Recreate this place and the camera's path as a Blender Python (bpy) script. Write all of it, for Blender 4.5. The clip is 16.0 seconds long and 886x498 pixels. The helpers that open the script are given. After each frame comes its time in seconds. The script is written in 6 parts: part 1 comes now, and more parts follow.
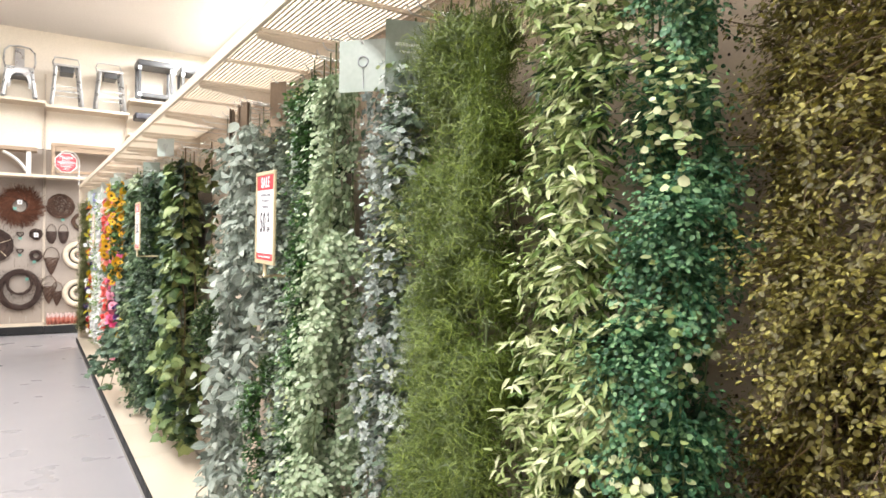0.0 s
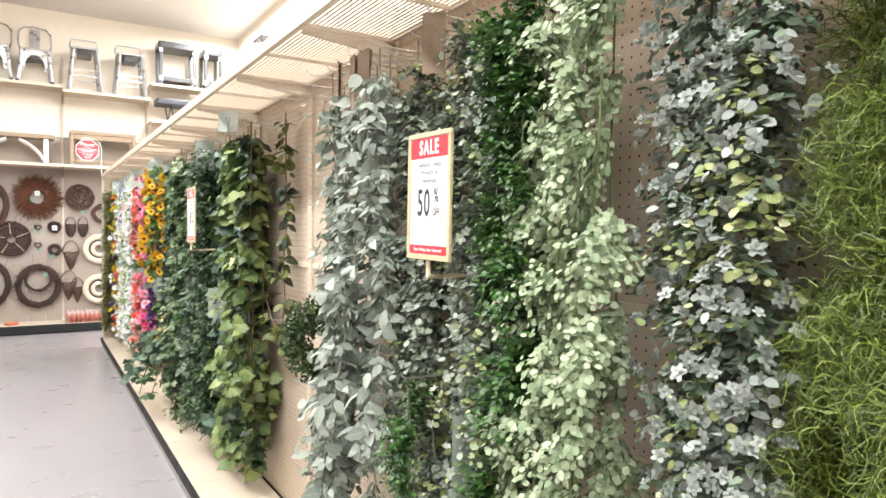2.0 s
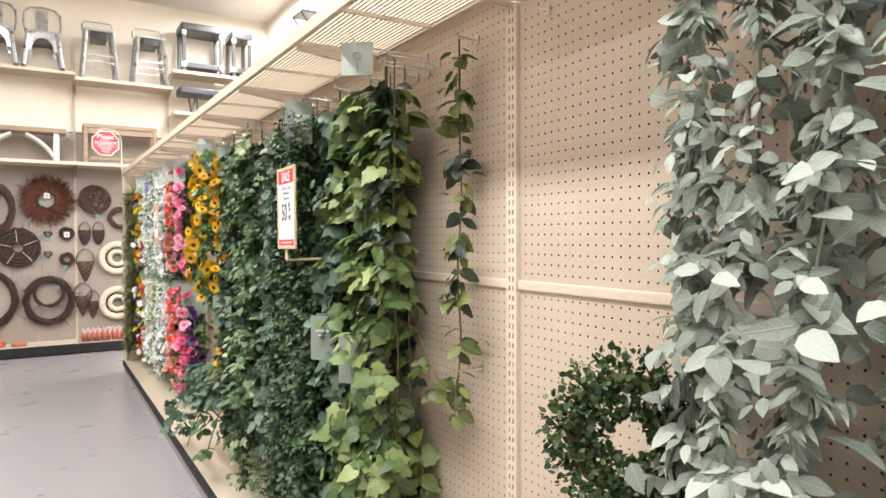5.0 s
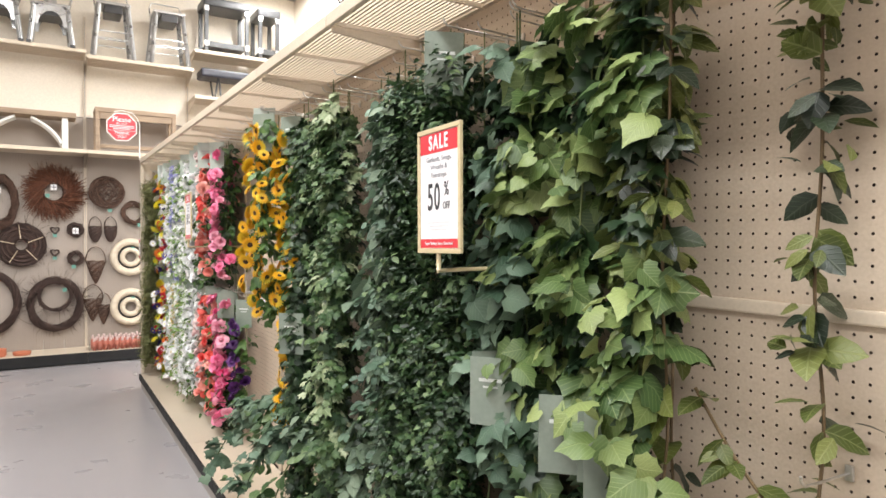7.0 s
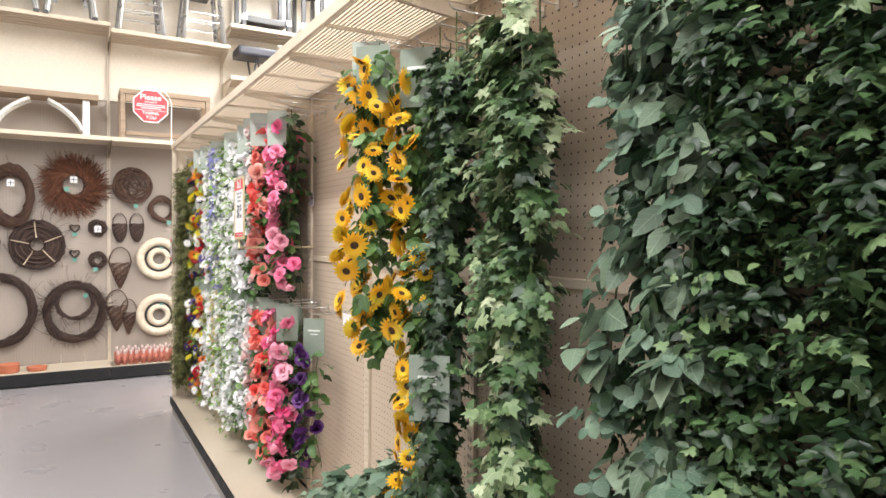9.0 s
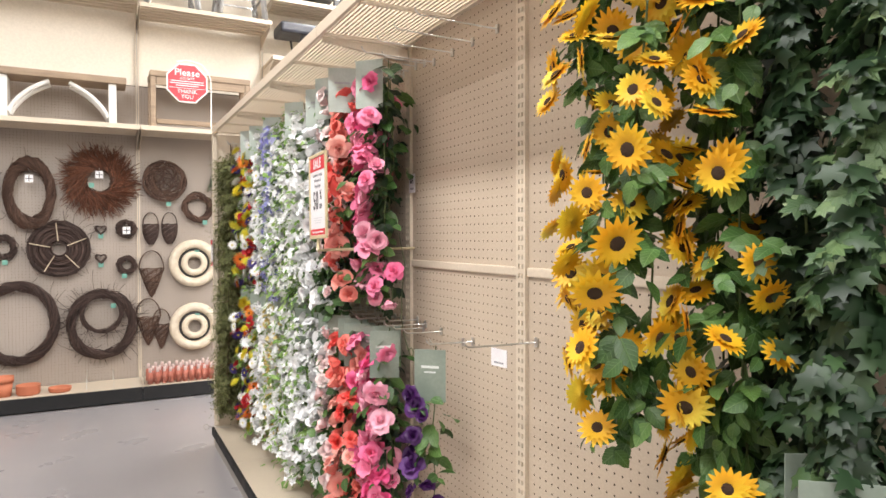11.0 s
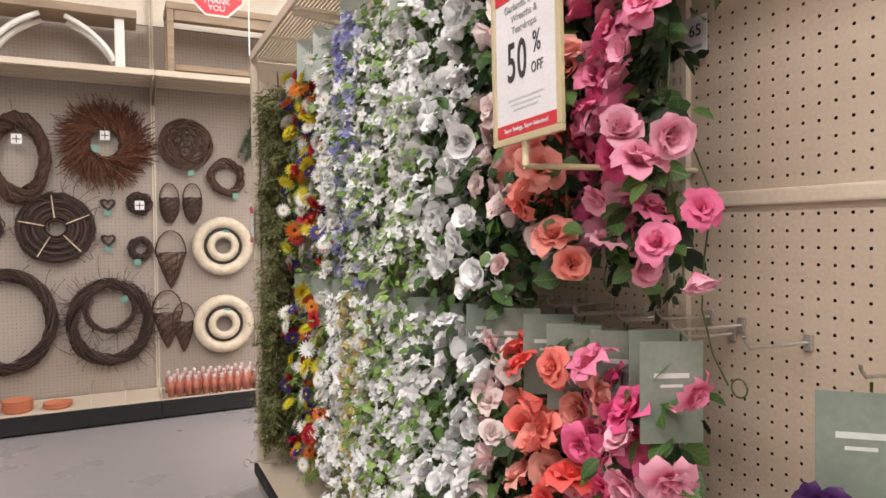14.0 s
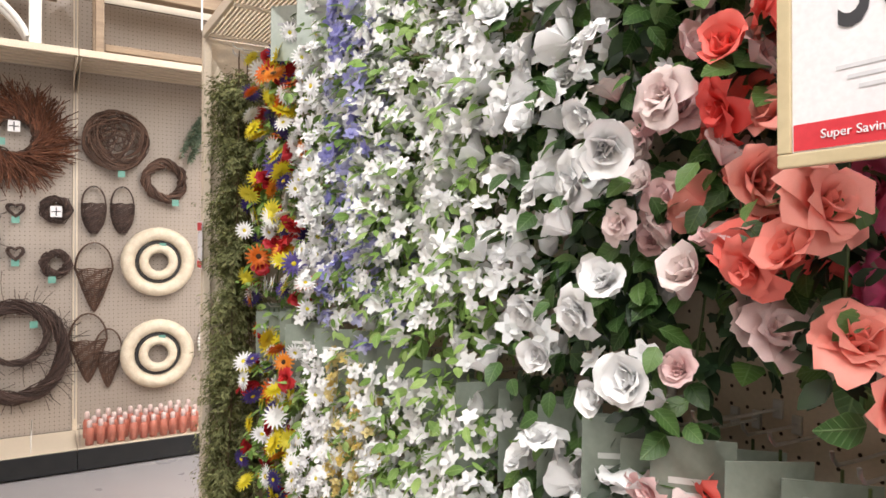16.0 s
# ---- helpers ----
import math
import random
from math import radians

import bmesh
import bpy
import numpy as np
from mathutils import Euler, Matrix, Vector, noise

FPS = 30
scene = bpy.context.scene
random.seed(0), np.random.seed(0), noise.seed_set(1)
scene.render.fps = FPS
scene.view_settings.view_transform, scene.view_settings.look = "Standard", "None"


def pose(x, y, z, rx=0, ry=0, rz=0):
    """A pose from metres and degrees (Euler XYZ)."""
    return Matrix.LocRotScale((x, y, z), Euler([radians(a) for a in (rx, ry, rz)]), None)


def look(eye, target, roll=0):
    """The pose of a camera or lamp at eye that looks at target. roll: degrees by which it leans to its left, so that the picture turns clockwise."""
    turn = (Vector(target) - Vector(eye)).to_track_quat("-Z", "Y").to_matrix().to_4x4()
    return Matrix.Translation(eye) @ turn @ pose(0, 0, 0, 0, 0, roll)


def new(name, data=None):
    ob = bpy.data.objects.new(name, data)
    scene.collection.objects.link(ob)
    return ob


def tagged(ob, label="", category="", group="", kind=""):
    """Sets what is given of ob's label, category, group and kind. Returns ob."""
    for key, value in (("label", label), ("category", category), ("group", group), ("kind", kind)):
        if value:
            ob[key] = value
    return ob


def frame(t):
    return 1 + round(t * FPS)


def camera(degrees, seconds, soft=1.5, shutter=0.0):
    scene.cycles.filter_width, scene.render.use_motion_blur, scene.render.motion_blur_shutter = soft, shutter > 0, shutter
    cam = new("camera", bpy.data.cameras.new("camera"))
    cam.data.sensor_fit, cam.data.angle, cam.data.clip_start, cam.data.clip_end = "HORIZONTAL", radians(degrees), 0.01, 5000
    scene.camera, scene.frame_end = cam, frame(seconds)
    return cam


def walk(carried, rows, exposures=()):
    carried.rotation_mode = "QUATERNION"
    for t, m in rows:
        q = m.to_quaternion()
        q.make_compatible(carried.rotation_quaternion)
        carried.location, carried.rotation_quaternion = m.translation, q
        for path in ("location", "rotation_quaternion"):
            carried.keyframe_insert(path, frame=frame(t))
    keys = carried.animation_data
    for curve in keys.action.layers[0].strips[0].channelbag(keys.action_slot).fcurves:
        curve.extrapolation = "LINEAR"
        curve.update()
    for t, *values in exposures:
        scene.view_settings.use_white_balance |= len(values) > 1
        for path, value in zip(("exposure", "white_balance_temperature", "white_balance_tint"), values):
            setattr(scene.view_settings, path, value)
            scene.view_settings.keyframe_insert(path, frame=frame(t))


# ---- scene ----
cam = camera(68.1, 16.0, soft=1.6)
PATH = [
    (0, (-0.902, -7.353, 1.467), (0.168, -5.663, 1.444), 1.0),
    (0.5, (-0.899, -7.207, 1.46), (0.167, -5.516, 1.4), 0.7),
    (1, (-0.927, -7.004, 1.458), (0.132, -5.309, 1.403), 1.1),
    (1.5, (-0.989, -6.799, 1.454), (0.07, -5.103, 1.401), 1.3),
    (2, (-1.034, -6.593, 1.449), (0.022, -4.895, 1.399), 0.6),
    (2.5, (-0.999, -6.353, 1.441), (0.055, -4.655, 1.388), 0.3),
    (3, (-1.003, -6.101, 1.434), (0.049, -4.401, 1.381), 0.4),
    (3.5, (-1.054, -5.859, 1.431), (-0.005, -4.157, 1.379), 0.6),
    (4, (-1.051, -5.624, 1.423), (-0.006, -3.92, 1.377), -0.1),
    (6.5, (-1.141, -4.56, 1.434), (-0.093, -2.858, 1.397), -0.1),
    (7, (-1.108, -4.243, 1.423), (-0.068, -2.535, 1.383), 0.3),
    (7.5, (-1.129, -3.962, 1.44), (-0.092, -2.252, 1.4), 0.4),
    (8, (-1.096, -3.678, 1.415), (-0.061, -1.968, 1.379), 0.1),
    (8.5, (-1.052, -3.401, 1.421), (-0.025, -1.685, 1.38), -0.1),
    (9, (-1.043, -3.154, 1.407), (-0.054, -1.416, 1.369), 0.4),
    (9.5, (-1.067, -2.882, 1.406), (-0.081, -1.143, 1.378), 0.2),
    (10, (-1.031, -2.651, 1.402), (-0.057, -0.904, 1.372), 0.1),
    (12.5, (-0.998, -1.463, 1.343), (-0.129, 0.337, 1.307), 0.0),
    (13, (-0.979, -1.229, 1.314), (-0.114, 0.574, 1.28), 0.2),
    (13.5, (-0.977, -1.056, 1.291), (-0.109, 0.745, 1.256), -0.1),
    (14, (-0.925, -0.888, 1.247), (-0.044, 0.906, 1.194), -0.6),
    (14.5, (-0.875, -0.779, 1.178), (0.033, 1.003, 1.145), 0.3),
    (15, (-0.929, -0.644, 1.216), (0.056, 1.096, 1.189), 0.6),
    (15.5, (-0.884, -0.448, 1.264), (0.158, 1.259, 1.233), -0.0),
    (16, (-0.86, -0.244, 1.326), (0.179, 1.464, 1.294), 0.7),
]
EXPOSURES = [(0.0, 0.84, 6500, 10), (2.5, 0.85, 6500, 10), (4.0, 0.72, 6550, 10), (6.5, 0.42, 6600, 10), (8.0, 0.5, 6500, 10), (10.0, 0.6, 6550, 10),
             (12.5, 0.12, 6750, 12), (14.0, 0.03, 6850, 14), (16.0, 0.4, 6750, 12)]
walk(cam, [(t, look(eye, target, roll)) for t, eye, target, roll in PATH], EXPOSURES)

# ---- light: fluorescent ceiling strips of the shop ----
world = bpy.data.worlds.new("world")
world.use_nodes = True
world.node_tree.nodes["Background"].inputs[0].default_value = (1.0, 0.95, 0.88, 1)
world.node_tree.nodes["Background"].inputs[1].default_value = 0.03
scene.world = world
END_Y, SIDE_X, LEFT_X, BACK_Y, CEIL = 4.36, 1.78, -5.0, -12.0, 4.55


def strip_lamp(x, y0, y1, watts, width=0.3):
    data = bpy.data.lights.new("ceiling_strip_light", "AREA")
    data.shape, data.size, data.size_y, data.energy = "RECTANGLE", width, y1 - y0, watts
    data.color = (0.965, 0.975, 0.985)
    ob = new("ceiling_strip_light", data)
    ob.matrix_world = pose(x, (y0 + y1) / 2, CEIL - 0.09)


strip_lamp(-2.0, -11.0, 1.4, 440)
strip_lamp(-4.3, -11.0, 3.4, 140)
strip_lamp(1.25, -11.0, 3.9, 560)


# ---- materials ----
def nodes_of(name):
    m = bpy.data.materials.new(name)
    m.use_nodes = True
    return m, m.node_tree, m.node_tree.nodes["Principled BSDF"]


def mixed(tree, fac, a, b, kind="MIX"):
    n = tree.nodes.new("ShaderNodeMix")
    n.data_type, n.blend_type = "RGBA", kind
    for sock, v in ((n.inputs[0], fac), (n.inputs[6], a), (n.inputs[7], b)):
        if isinstance(v, bpy.types.NodeSocket):
            tree.links.new(v, sock)
        else:
            sock.default_value = v if not isinstance(v, tuple) else (*v, 1)
    return n.outputs[2]


def noise_fac(tree, scale, detail=4, stretch=(1, 1, 1), low=0.35, high=0.65):
    co = tree.nodes.new("ShaderNodeTexCoord")
    mp = tree.nodes.new("ShaderNodeMapping")
    mp.inputs["Scale"].default_value = stretch
    tree.links.new(co.outputs["Object"], mp.inputs[0])
    n = tree.nodes.new("ShaderNodeTexNoise")
    n.inputs["Scale"].default_value, n.inputs["Detail"].default_value = scale, detail
    tree.links.new(mp.outputs[0], n.inputs["Vector"])
    r = tree.nodes.new("ShaderNodeMapRange")
    r.inputs[1].default_value, r.inputs[2].default_value = low, high
    tree.links.new(n.outputs["Fac"], r.inputs[0])
    return r.outputs[0]


def bumped(tree, bsdf, fac, strength, distance):
    b = tree.nodes.new("ShaderNodeBump")
    b.inputs["Strength"].default_value, b.inputs["Distance"].default_value = strength, distance
    tree.links.new(fac, b.inputs["Height"])
    tree.links.new(b.outputs[0], bsdf.inputs["Normal"])


def random_fac(tree):
    """A number of its own for each loose piece: the object's random plus the island's, wrapped into 0 to 1."""
    o, g = tree.nodes.new("ShaderNodeObjectInfo"), tree.nodes.new("ShaderNodeNewGeometry")
    a, f = tree.nodes.new("ShaderNodeMath"), tree.nodes.new("ShaderNodeMath")
    a.operation, f.operation = "ADD", "FRACT"
    tree.links.new(o.outputs["Random"], a.inputs[0])
    tree.links.new(g.outputs["Random Per Island"], a.inputs[1])
    tree.links.new(a.outputs[0], f.inputs[0])
    return f.outputs[0]


def surface(name, base, other, rough=0.6, scale=6, fine=90, bump=0.15, depth=0.001, stretch=(1, 1, 1), metal=0.0, coat=0.0):
    m, t, b = nodes_of(name)
    big = noise_fac(t, scale, 5, stretch)
    small = noise_fac(t, fine, 3, stretch)
    c = mixed(t, big, base, other)
    c = mixed(t, mixed(t, small, (0, 0, 0), (0.35, 0.35, 0.35)), c, tuple(v * 0.82 for v in base))
    t.links.new(c, b.inputs["Base Color"])
    r = t.nodes.new("ShaderNodeMapRange")
    r.inputs[3].default_value, r.inputs[4].default_value = rough * 0.85, min(1, rough * 1.15)
    t.links.new(big, r.inputs[0])
    t.links.new(r.outputs[0], b.inputs["Roughness"])
    b.inputs["Metallic"].default_value, b.inputs["Coat Weight"].default_value = metal, coat
    bumped(t, b, small, bump, depth)
    return m


PATTERNED = set()  # names of the materials that follow the blade's own length and width


def maths(tree, op, a, b=0.0, clamp=False):
    n = tree.nodes.new("ShaderNodeMath")
    n.operation, n.use_clamp = op, clamp
    for sock, v in ((n.inputs[0], a), (n.inputs[1], b)):
        if isinstance(v, bpy.types.NodeSocket):
            tree.links.new(v, sock)
        else:
            sock.default_value = v
    return n.outputs[0]


def leafy(name, dark, mid, light, rough=0.5, glow=0.2, vein=60, mottle=0.4, ribs=0.0, base=None):
    """Leaf or petal: three tones by piece, a mottled blade, pale ribs or a deeper foot, and some light let through."""
    m, t, b = nodes_of(name)
    ramp = t.nodes.new("ShaderNodeValToRGB")
    ramp.color_ramp.elements[0].color, ramp.color_ramp.elements[1].color = (*dark, 1), (*light, 1)
    ramp.color_ramp.elements.new(0.5).color = (*mid, 1)
    t.links.new(random_fac(t), ramp.inputs[0])
    c = mixed(t, mixed(t, noise_fac(t, vein, 3), (0, 0, 0), (mottle, mottle, mottle)), ramp.outputs[0], tuple(v * 0.6 for v in mid))
    if ribs or base:
        PATTERNED.add(name)
        uv, xyz = t.nodes.new("ShaderNodeUVMap"), t.nodes.new("ShaderNodeSeparateXYZ")
        t.links.new(uv.outputs[0], xyz.inputs[0])
        u, v = maths(t, "ABSOLUTE", xyz.outputs[0]), xyz.outputs[1]
        if ribs:
            middle = maths(t, "SUBTRACT", 1.0, maths(t, "DIVIDE", u, 0.03), True)
            side = maths(t, "PINGPONG", maths(t, "MULTIPLY", maths(t, "SUBTRACT", v, maths(t, "MULTIPLY", u, 0.9)), 6.0), 0.5)
            side = maths(t, "MULTIPLY", maths(t, "SUBTRACT", 1.0, maths(t, "DIVIDE", side, 0.14), True), 0.55)
            line = maths(t, "MAXIMUM", middle, side)
            c = mixed(t, maths(t, "MULTIPLY", line, ribs), c, tuple(min(0.9, k * 1.25 + 0.08) for k in light))
            bumped(t, b, line, 0.4, 0.002)
        if base:
            c = mixed(t, maths(t, "SUBTRACT", 0.6, maths(t, "MULTIPLY", v, 1.0), True), c, base)
    t.links.new(c, b.inputs["Base Color"])
    b.inputs["Roughness"].default_value = rough
    tr, mx = t.nodes.new("ShaderNodeBsdfTranslucent"), t.nodes.new("ShaderNodeMixShader")
    t.links.new(c, tr.inputs[0])
    mx.inputs[0].default_value = glow
    t.links.new(b.outputs[0], mx.inputs[1])
    t.links.new(tr.outputs[0], mx.inputs[2])
    t.links.new(mx.outputs[0], t.nodes["Material Output"].inputs[0])
    return m


BEIGE = surface("beige_enamel", (0.6, 0.51, 0.4), (0.67, 0.57, 0.45), 0.45, 3, 120, 0.05)
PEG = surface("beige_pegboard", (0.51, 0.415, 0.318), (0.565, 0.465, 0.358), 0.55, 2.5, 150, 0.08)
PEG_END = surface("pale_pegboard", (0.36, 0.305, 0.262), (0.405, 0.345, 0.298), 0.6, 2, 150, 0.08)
# the darkness inside peg holes, given as the colour of a sheet behind
HOLE = surface("painted_hole_shade", (0.05, 0.035, 0.025), (0.09, 0.06, 0.04), 0.9)
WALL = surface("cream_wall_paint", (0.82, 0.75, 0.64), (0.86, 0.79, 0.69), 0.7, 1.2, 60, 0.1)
# for the unseen closing walls: kept dark so they bounce less light
SHADE = surface("dark_tan_low_bounce", (0.26, 0.22, 0.18), (0.32, 0.27, 0.22), 0.7, 1.2, 60, 0.1)
KRAFT = surface("brown_kraft_card", (0.2, 0.14, 0.09), (0.26, 0.19, 0.13), 0.7, 12)
CEILING = surface("ceiling_paint", (0.62, 0.58, 0.54), (0.7, 0.66, 0.62), 0.6, 0.6, 40, 0.1)
BLACK = surface("black_rubber_trim", (0.008, 0.008, 0.009), (0.015, 0.015, 0.016), 0.75, 8)
KICK = surface("grey_kick_plate", (0.3, 0.28, 0.26), (0.4, 0.37, 0.34), 0.5, 5)
CARD = surface("grey_green_card", (0.2, 0.24, 0.2), (0.25, 0.29, 0.24), 0.5, 10)
CARD_PALE = surface("pale_card", (0.36, 0.41, 0.36), (0.44, 0.48, 0.44), 0.4, 10)
INK_PALE = surface("pale_print", (0.6, 0.64, 0.6), (0.68, 0.7, 0.68), 0.5)
PAPER = surface("white_paper", (0.78, 0.76, 0.78), (0.83, 0.81, 0.82), 0.5, 14, 200, 0.02)
RED = surface("red_print", (0.62, 0.035, 0.05), (0.7, 0.05, 0.065), 0.5, 14, 200, 0.02)
INK = surface("dark_ink", (0.03, 0.03, 0.035), (0.045, 0.045, 0.05), 0.6)
GREY_INK = surface("grey_ink", (0.3, 0.3, 0.32), (0.36, 0.36, 0.38), 0.6)
FAINT_INK = surface("faint_ink", (0.6, 0.6, 0.62), (0.66, 0.66, 0.68), 0.6)
HOLDER = surface("straw_plastic", (0.56, 0.46, 0.28), (0.62, 0.52, 0.33), 0.4, 10)
STEEL = surface("zinc_wire", (0.55, 0.53, 0.5), (0.65, 0.63, 0.6), 0.35, 20, metal=0.9)
STEEL_GREY = surface("brushed_stool_steel", (0.5, 0.5, 0.5), (0.6, 0.6, 0.6), 0.3, 10, metal=0.9)
GUN = surface("gunmetal_enamel", (0.03, 0.03, 0.033), (0.06, 0.06, 0.062), 0.35, 8)
NAVY = surface("dark_vinyl", (0.02, 0.022, 0.035), (0.035, 0.036, 0.05), 0.4, 8)
WOOD = surface("weathered_wood", (0.28, 0.2, 0.14), (0.4, 0.3, 0.21), 0.7, 5, 60, 0.4, 0.002, (1, 8, 8))
WHITE = surface("white_bracket_paint", (0.75, 0.73, 0.7), (0.8, 0.78, 0.75), 0.5)
TWIG = leafy("brown_twig", (0.045, 0.022, 0.015), (0.09, 0.046, 0.03), (0.15, 0.082, 0.055), 0.75, 0.0)
TWIG_RED = leafy("rust_twig", (0.07, 0.022, 0.01), (0.14, 0.048, 0.022), (0.23, 0.088, 0.042), 0.7, 0.0)
TWIG_DARK = leafy("dark_bark", (0.03, 0.017, 0.013), (0.06, 0.034, 0.027), (0.105, 0.062, 0.05), 0.75, 0.0)
STRAW = surface("wrapped_straw", (0.66, 0.56, 0.43), (0.78, 0.69, 0.55), 0.4, 25, 120, 0.6, 0.003)
CANE = surface("pale_cane", (0.55, 0.45, 0.32), (0.62, 0.52, 0.38), 0.6)
TERRA = surface("terracotta", (0.5, 0.16, 0.08), (0.58, 0.2, 0.11), 0.8, 12)
TERRA_PALE = surface("coral_plastic_bottle", (0.45, 0.14, 0.095), (0.52, 0.18, 0.13), 0.4, 12)
CAP = surface("clear_white_cap", (0.62, 0.46, 0.44), (0.7, 0.55, 0.52), 0.3)
STEM = leafy("green_stem", (0.05, 0.08, 0.02), (0.09, 0.13, 0.04), (0.14, 0.17, 0.06), 0.5, 0.0)
STEM_GREY = leafy("pale_grey_stem", (0.2, 0.2, 0.15), (0.29, 0.29, 0.23), (0.38, 0.38, 0.31), 0.7, 0.0)
STEM_TEAL = leafy("teal_stem", (0.015, 0.1, 0.05), (0.03, 0.15, 0.075), (0.05, 0.2, 0.1), 0.5, 0.0)
STEM_BROWN = leafy("brown_stem", (0.09, 0.055, 0.025), (0.14, 0.09, 0.04), (0.2, 0.13, 0.06), 0.6, 0.0)


def floor_material():
    m, t, b = nodes_of("polished_vinyl_floor")
    c = mixed(t, noise_fac(t, 0.7, 4), (0.325, 0.308, 0.317), (0.345, 0.327, 0.335))
    c = mixed(t, mixed(t, noise_fac(t, 160, 2), (0, 0, 0), (0.08, 0.08, 0.08)), c, (0.33, 0.308, 0.317))
    t.links.new(c, b.inputs["Base Color"])
    r = t.nodes.new("ShaderNodeMapRange")
    r.inputs[3].default_value, r.inputs[4].default_value = 0.27, 0.32
    t.links.new(noise_fac(t, 3, 5), r.inputs[0])
    t.links.new(r.outputs[0], b.inputs["Roughness"])
    return m


FLOOR = floor_material()


# ---- mesh helpers ----
def mesh_of(name, verts, faces, material, smooth=False, blade_uv=None):
    me = bpy.data.meshes.new(name)
    me.from_pydata(verts if isinstance(verts, list) else verts.tolist(), [], faces if isinstance(faces, list) else faces.tolist())
    me.materials.append(material)
    if smooth:
        me.polygons.foreach_set("use_smooth", [True] * len(me.polygons))
    me.update()
    if blade_uv is not None and material.name in PATTERNED:
        index = np.empty(len(me.loops), np.int32)
        me.loops.foreach_get("vertex_index", index)
        me.uv_layers.new(name="blade").data.foreach_set("uv", np.asarray(blade_uv, np.float32)[index].ravel())
    return me


def put_mesh(name, me, parent=None, m=None, label=""):
    ob = new(name, me)
    if m is not None:
        ob.matrix_basis = m
    if parent is not None:
        ob.parent = parent
    return tagged(ob, label)


def part(name, bm, material, parent=None, label="", smooth=False, m=None):
    me = bpy.data.meshes.new(name)
    bm.to_mesh(me)
    bm.free()
    me.materials.append(material)
    if smooth:
        me.polygons.foreach_set("use_smooth", [True] * len(me.polygons))
    return put_mesh(name, me, parent, m, label)


def add_box(bm, x0, x1, y0, y1, z0, z1, bevel=0.0):
    r = bmesh.ops.create_cube(bm, size=1.0, matrix=Matrix.LocRotScale(((x0 + x1) / 2, (y0 + y1) / 2, (z0 + z1) / 2), None, (x1 - x0, y1 - y0, z1 - z0)))
    if bevel:
        es = list({e for v in r["verts"] for e in v.link_edges})
        bmesh.ops.bevel(bm, geom=es, offset=bevel, segments=2, affect="EDGES", profile=0.6)
    return bm


def box(x0, x1, y0, y1, z0, z1, bevel=0.0):
    return add_box(bmesh.new(), x0, x1, y0, y1, z0, z1, bevel)


def empty(name, x, y, z, label, category, group="", kind=""):
    ob = new(name)
    ob.empty_display_size = 0.05
    ob.matrix_basis = pose(x, y, z)
    return tagged(ob, label, category, group, kind)


def tube_arrays(points, radius, sides=6, closed=False):
    """Rings round a line of points; radius one number or one a point."""
    p = np.array(points, float)
    n = len(p)
    rad = np.full(n, radius) if np.isscalar(radius) else np.array(radius, float)
    tan = (np.roll(p, -1, 0) - np.roll(p, 1, 0)) if closed else np.gradient(p, axis=0)
    tan /= np.linalg.norm(tan, axis=1)[:, None] + 1e-9
    ref = np.where(np.abs(tan[:, 1:2]) > 0.9, np.array([[0, 0, 1.0]]), np.array([[0, 1.0, 0]]))
    u = np.cross(tan, ref)
    u /= np.linalg.norm(u, axis=1)[:, None] + 1e-9
    w = np.cross(tan, u)
    a = np.arange(sides) * 2 * math.pi / sides
    v = p[:, None] + rad[:, None, None] * (np.cos(a)[None, :, None] * u[:, None] + np.sin(a)[None, :, None] * w[:, None])
    f = []
    for i in range(n if closed else n - 1):
        j = (i + 1) % n
        for k in range(sides):
            l = (k + 1) % sides
            f.append((i * sides + k, i * sides + l, j * sides + l, j * sides + k))
    if not closed:
        f += [tuple(range(sides)), tuple(range((n - 1) * sides, n * sides))[::-1]]
    return v.reshape(-1, 3), f


def tubes(name, lines, material, parent=None, label="", sides=6, m=None):
    """Several tubes in one mesh: lines are (points, radius) or (points, radius, closed)."""
    vs, fs, o = [], [], 0
    for line in lines:
        v, f = tube_arrays(line[0], line[1], sides, len(line) > 2 and line[2])
        vs.append(v)
        fs += [tuple(i + o for i in q) for q in f]
        o += len(v)
    return put_mesh(name, mesh_of(name, np.concatenate(vs), fs, material, True), parent, m, label)


def lettering(text, size, m, material, parent, name="lettering", space=1.0, wide=1.0, bold=0.0):
    """Text in the built-in font as a thin mesh, centred at m."""
    cu = bpy.data.curves.new("text", "FONT")
    cu.body, cu.size, cu.align_x, cu.align_y, cu.extrude, cu.space_character = text, size, "CENTER", "CENTER", 0.0004, space
    cu.resolution_u, cu.offset = 3, bold
    tmp = bpy.data.objects.new("text", cu)
    me = bpy.data.meshes.new_from_object(tmp)
    bpy.data.objects.remove(tmp)
    me.materials.append(material)
    me.transform(Matrix.Diagonal((wide, 1, 1, 1)))
    return put_mesh(name, me, parent, m)


FACE = Matrix(((0, 0, -1, 0), (-1, 0, 0, 0), (0, 1, 0, 0), (0, 0, 0, 1)))  # x of a sheet along -y, its front towards -x


# ---- room ----
def slab(name, label, material, *dims):
    return tagged(part(name, box(*dims), material), label, name.split("_")[0], kind="structure")


